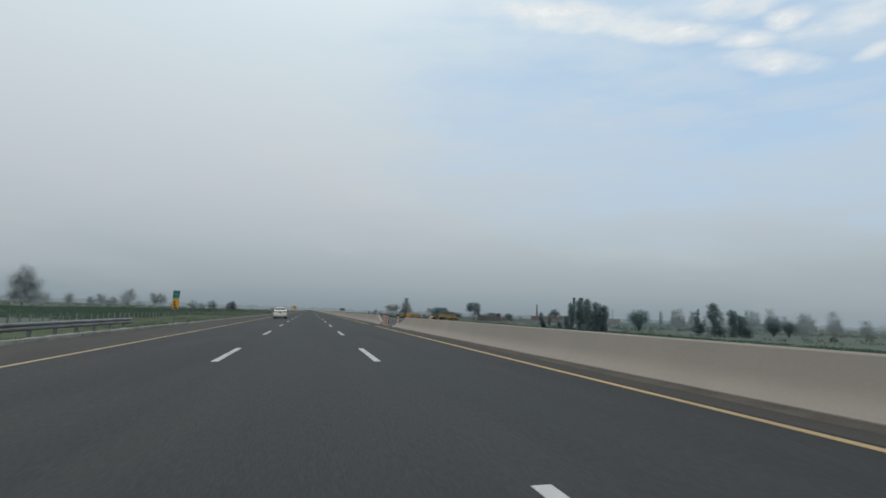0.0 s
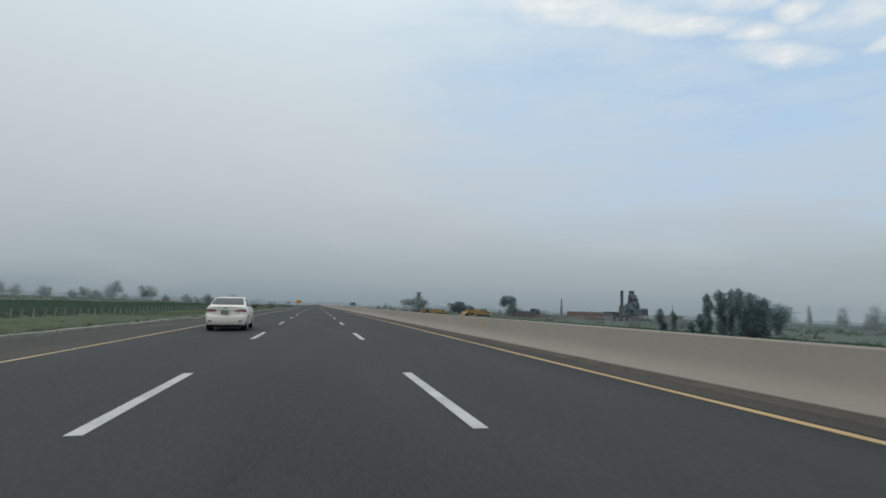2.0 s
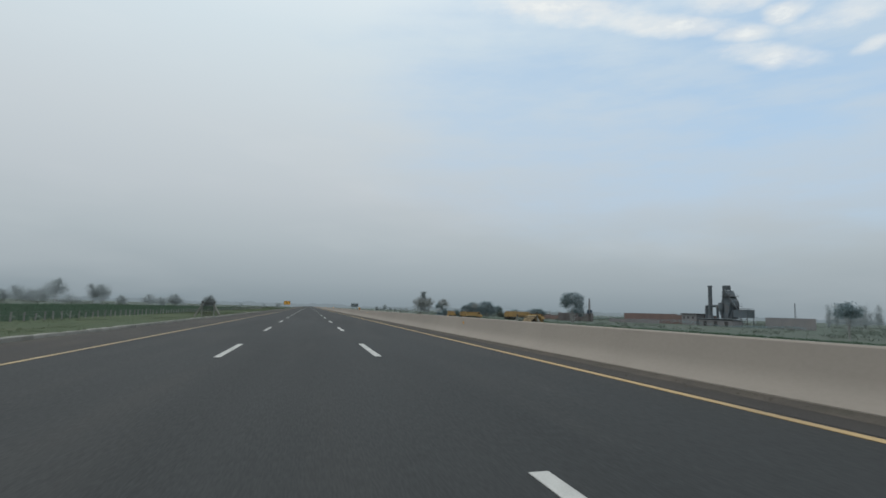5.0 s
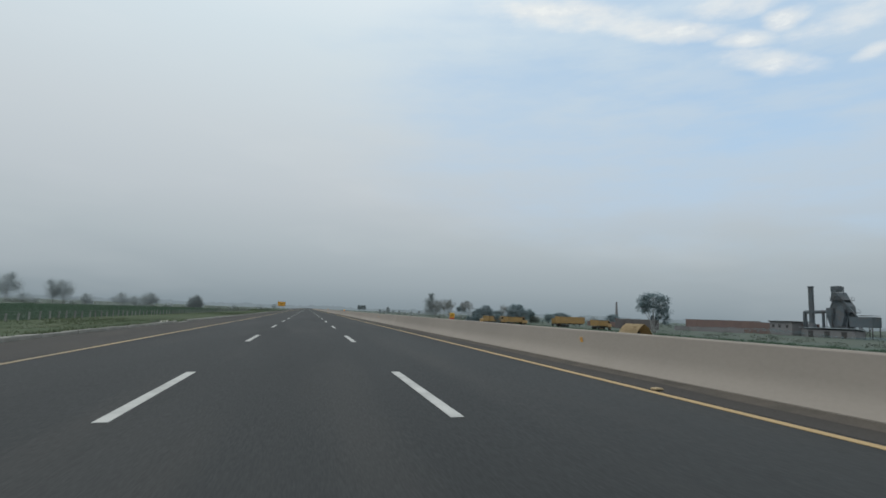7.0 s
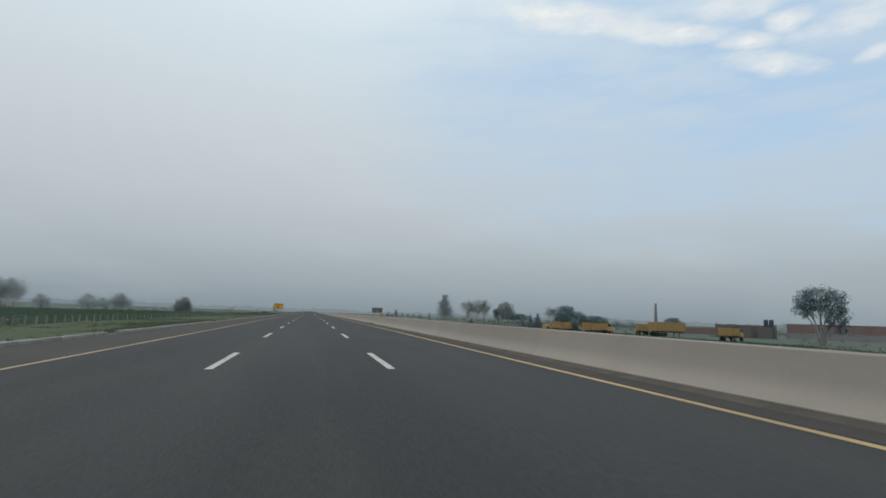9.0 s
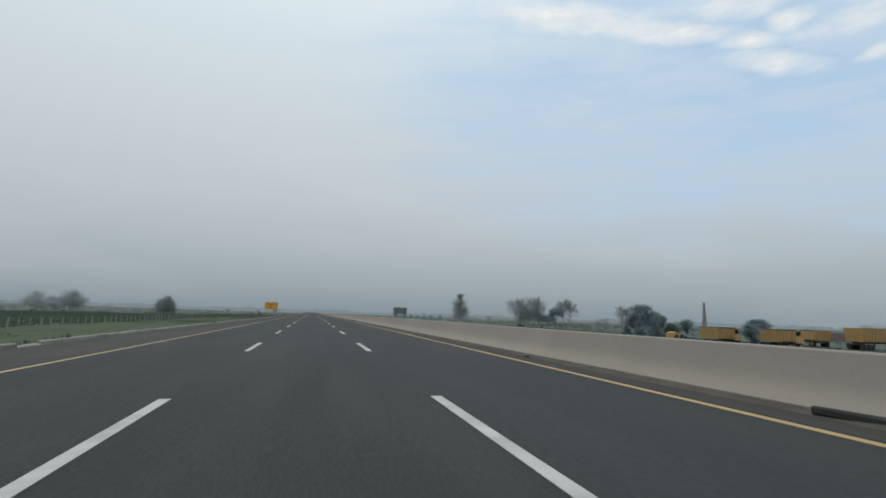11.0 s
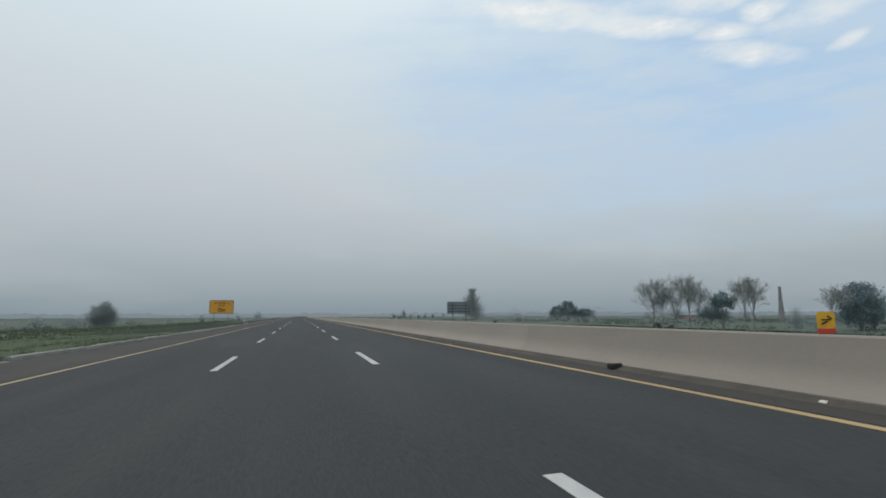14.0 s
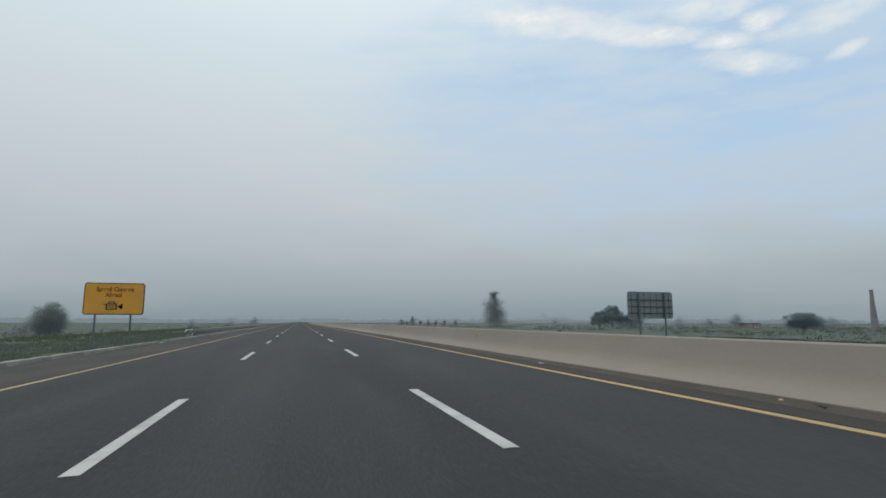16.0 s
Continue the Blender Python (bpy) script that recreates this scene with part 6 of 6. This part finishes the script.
for y in (-10.1, -7.0, -4.0, 0.0, 2.0):
    for x in (-1.5, 1.5):
        part("leg", rod(bmesh.new(), (x, y, 0), (x, y, 4.4), 0.16, 0.16, 6), DARK_STEEL, tower)
for z, y0, y1 in ((12.1, -2.0, 1.9), (8.2, -3.6, 2.6)):
    deck = part("platform", box(bmesh.new(), (0, (y0 + y1) / 2, z), (4.4, y1 - y0 + 1.0, 0.12)), DARK_STEEL, tower)
    for x in (-2.1, 2.1):
        bm = bmesh.new()
        for k in range(6):
            y = y0 - 0.4 + (y1 - y0 + 0.8) * k / 5
            rod(bm, (x, y, z), (x, y, z + 1.05), 0.03, 0.03, 4)
        for q in (0.55, 1.05):
            rod(bm, (x, y0 - 0.4, z + q), (x, y1 + 0.4, z + q), 0.03, 0.03, 4)
        part("handrail", bm, DARK_STEEL, deck)
for y0, y1 in ((-2.4, 2.0), (-10.1, -7.0), (-7.0, -4.0)):
    part("cross_brace", rod(rod(bmesh.new(), (-1.5, y0, 0.2), (-1.5, y1, 3.6), 0.07, 0.07, 5), (-1.5, y1, 0.2), (-1.5, y0, 3.6), 0.07, 0.07, 5), DARK_STEEL, tower)
part("vent_pipe", rod(bmesh.new(), (-0.5, -1.0, 14.0), (-0.5, -1.0, 16.4), 0.22, 0.22, 10), PLANT_STEEL, tower)
part("feed_pipe", rod(bmesh.new(), (-1.7, 1.0, 15.2), (-1.9, -6.0, 7.0), 0.2, 0.2, 8), PLANT_STEEL, tower)
part("side_hopper", loft(bmesh.new(), [[(-2.6, -1.2 - r, z), (-1.5, -1.2 - r, z), (-1.5, -1.2 + r, z), (-2.6, -1.2 + r, z)] for z, r in ((4.0, 0.4), (6.5, 1.3), (9.2, 1.3), (10.0, 0.7))]), PLANT_STEEL, tower)
annex = thing("works_building", on_field(166, 318, 0), "low dark-roofed brick building of the works", "building")
part("wall", box(bmesh.new(), (0, 0, 2.3), (7, 9, 4.8)), BRICK_GREY, annex)
part("roof", box(bmesh.new(), (0, 0, 4.85), (7.8, 9.8, 0.35), bevel=0.05), DARK_STEEL, annex, "flat dark roof")
for y in (-2.6, 0.4, 3.0):
    part("window", box(bmesh.new(), (-3.5, y, 3.2), (0.12, 1.0, 1.1)), DARK_STEEL, annex)
mast = thing("mast", on_field(172, 274, 0), "thin steel lattice mast behind the wall", "mast")
for x, y in ((-0.3, -0.3), (0.3, -0.3), (0.0, 0.35)):
    part("mast_leg", rod(bmesh.new(), (x, y, 0), (x * 0.3, y * 0.3, 9.5), 0.07, 0.05, 5), PLANT_STEEL, mast)
for z in (2, 4, 6, 8):
    q = 1 - 0.7 * z / 9.5
    part("mast_brace", rod(bmesh.new(), (-0.3 * q, -0.3 * q, z), (0.3 * q, -0.3 * q, z + 1.0), 0.03, 0.03, 4), PLANT_STEEL, mast)
cont = thing("covered_trailer", on_field(122.4, 344.1, -60), "dark blue tarpaulin-covered trailer in the kiln yard", "trailer")
part("cover", box(bmesh.new(), (0, 0, 1.9), (2.4, 8.5, 2.0), bevel=0.15), CLOTH_BLUE, cont)
part("bed", box(bmesh.new(), (0, 0, 0.8), (2.3, 8.3, 0.25)), DARK_STEEL, cont)
for y in (-3, -2, 2.6):
    for x in (-0.9, 0.9):
        part("wheel", rod(bmesh.new(), (x - 0.2, y, 0.45), (x + 0.2, y, 0.45), 0.45, 0.45, 14), RUBBER, cont)


farmhouse = thing("farmhouse", on_field(240.0, 621.0, 25), "low farmhouse in haze-paled pink far across the fields", "house")
part("wall", box(bmesh.new(), (0, 0, 1.2), (13, 7, 2.9), bevel=0.05), PINK_HAZE, farmhouse)
part("roof", box(bmesh.new(), (0, 0, 2.75), (13.8, 7.8, 0.25), bevel=0.05), BRICK_GREY, farmhouse, "flat pale roof slab")
for x in (-4.5, 0.5, 5.0):
    part("window", box(bmesh.new(), (x, -3.5, 1.5), (1.0, 0.12, 1.0)), DARK_STEEL, farmhouse)

ruin = thing("ruined_building", on_field(118.5, 338.0, -40), "roofless grey brick building with dark gaps", "building")
for x, w, h in ((-6.2, 2.6, 3.5), (-2.9, 1.6, 3.7), (0.2, 2.2, 3.6), (4.6, 3.4, 3.2)):
    part("wall_pier", box(bmesh.new(), (x, -2.5, h / 2 - 0.1), (w, 0.4, h + 0.2), bevel=0.04), BRICK_SOOT, ruin)
part("lintel", box(bmesh.new(), (-1.2, -2.5, 3.3), (11.0, 0.36, 0.45), bevel=0.04), BRICK_SOOT, ruin)
part("rear_wall", box(bmesh.new(), (0, 2.5, 1.7), (14.6, 0.4, 3.8), bevel=0.04), BRICK_SOOT, ruin)
for x in (-7.2, 7.1):
    part("end_wall", box(bmesh.new(), (x, 0, 1.8), (0.4, 4.7, 4.0), bevel=0.04), BRICK_SOOT, ruin)
for x in (5.2, 6.5):
    part("roof_tank", rod(bmesh.new(), (x, 1.5, 3.6), (x, 1.5, 5.2), 0.6, 0.55, 14), CLOTH_BLUE, ruin)


# ---- grass, crops, weeds ----
def tufts(name, n, xr, yr, h, w, mt, seed, label, category, blades=4, edge=None, zlift=0.0):
    rg = np.random.default_rng(seed)
    x = rg.uniform(*xr, n) if edge is None else edge[0] + edge[1] * np.abs(rg.normal(size=n))
    y = rg.uniform(*yr, n)
    keep = np.array([noise.noise((a * 0.35, b * 0.22, seed)) > -0.28 for a, b in zip(x, y)])
    x, y = x[keep], y[keep]
    v, f = [], []
    for a, b in zip(x, y):
        k = h * (0.55 + 0.9 * rg.random()) * (0.75 + 0.6 * noise.noise((a * 0.4, b * 0.25, 2)))
        z = ground_z(a, b) + zlift + 0.18 * noise.noise((a * 0.05, b * 0.03, 0.0)) - 0.05
        for _ in range(blades):
            t = rg.uniform(0, 6.28)
            l = rg.normal(size=2) * k * 0.35
            o = rg.normal(size=2) * w * 2
            i = len(v)
            c, s = math.cos(t) * w, math.sin(t) * w
            v += [(a + o[0] - c, b + o[1] - s, z), (a + o[0] + c, b + o[1] + s, z), (a + o[0] + l[0], b + o[1] + l[1], z + k + 0.05)]
            f.append((i, i + 1, i + 2))
    me = bpy.data.meshes.new(name)
    me.from_pydata(v, [], f)
    me.materials.append(mt)
    return tagged(new(name, me), label, category, kind="stuff")


tufts("verge_grass", 22000, (-14.0, -8.95), (0, 460), 0.06, 0.035, GRASS, 21, "short green verge grass beside the kerb", "grass", 5)
tufts("verge_grass", 14000, (-22.0, -13.5), (20, 470), 0.08, 0.05, GRASS, 22, "rough green verge grass before the fence", "grass", 5)
tufts("rough_field", 16000, (-60, -21), (380, 560), 0.22, 0.06, GRASS, 26, "rough dry green grass beyond the verge", "grass", 4)
tufts("rough_verge", 9000, (-21.0, -9.1), (392, 475), 0.16, 0.05, SCRUB, 27, "dull uncut grass on the verge", "grass", 5)
tufts("kerb_weeds", 1100, None, (0, 450), 0.14, 0.04, GRASS, 23, "weeds growing over the kerb edge", "weeds", 6, edge=(-8.92, -0.12), zlift=0.05)
tufts("wheat_field", 40000, (-75, -21), (60, 385), 0.34, 0.09, WHEAT, 24, "green young wheat beyond the fence", "crop", 4)
tufts("wheat_field", 50000, (33, 80), (30, 470), 0.36, 0.09, WHEAT, 25, "green young wheat beyond the far carriageway", "crop", 4)
weed = settle(tree([(0, 0, 3.4, 3.9, 3.4), (3.2, 0.5, 2.4, 2.7, 2.4), (-3.2, 0, 2.6, 2.8, 2.6)], 900, 0.5, 81, SCRUB, "small dark weed bush by the kerb", name="bush", trunk=0.2, puff=0.26, shell=0.4), -9.5, 205.0, 0, 0.05, 0.04)
for k, (x, y, s) in enumerate(((-9.6, 418.5, 0.25), (-10.2, 417.0, 0.2), (-9.4, 311.0, 0.4), (-10.0, 312.5, 0.45), (-9.8, 310.0, 0.35), (-10.6, 280.0, 0.5), (-11.5, 283.0, 0.6), (-9.6, 383.0, 0.35), (-10.4, 120.0, 0.4))):
    b = place(weed, x, y, 40 * k, 0.11 * s / 0.5, 0.075 * s / 0.5)
    tagged(b, "small dark weed bush by the kerb", "bush")

# ---- distance ----
bm = bmesh.new()
rg = random.Random(8)
# haze painted as emission: the far ring glows grey-blue by itself
HAZE = bpy.data.materials.new("far_woods_haze_glow")
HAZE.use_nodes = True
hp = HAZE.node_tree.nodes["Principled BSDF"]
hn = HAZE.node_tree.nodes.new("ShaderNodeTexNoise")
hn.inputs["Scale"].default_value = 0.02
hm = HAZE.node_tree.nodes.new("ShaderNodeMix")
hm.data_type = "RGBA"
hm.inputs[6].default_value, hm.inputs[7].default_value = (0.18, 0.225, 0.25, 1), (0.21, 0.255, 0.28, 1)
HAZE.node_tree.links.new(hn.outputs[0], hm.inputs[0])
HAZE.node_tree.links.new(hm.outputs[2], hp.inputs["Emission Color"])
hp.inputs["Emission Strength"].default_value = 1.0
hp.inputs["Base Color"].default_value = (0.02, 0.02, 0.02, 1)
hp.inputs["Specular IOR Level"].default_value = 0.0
pts = []
n = 2400
for k in range(n):
    a = 2 * math.pi * k / n
    c, q = math.cos(a), math.sin(a)
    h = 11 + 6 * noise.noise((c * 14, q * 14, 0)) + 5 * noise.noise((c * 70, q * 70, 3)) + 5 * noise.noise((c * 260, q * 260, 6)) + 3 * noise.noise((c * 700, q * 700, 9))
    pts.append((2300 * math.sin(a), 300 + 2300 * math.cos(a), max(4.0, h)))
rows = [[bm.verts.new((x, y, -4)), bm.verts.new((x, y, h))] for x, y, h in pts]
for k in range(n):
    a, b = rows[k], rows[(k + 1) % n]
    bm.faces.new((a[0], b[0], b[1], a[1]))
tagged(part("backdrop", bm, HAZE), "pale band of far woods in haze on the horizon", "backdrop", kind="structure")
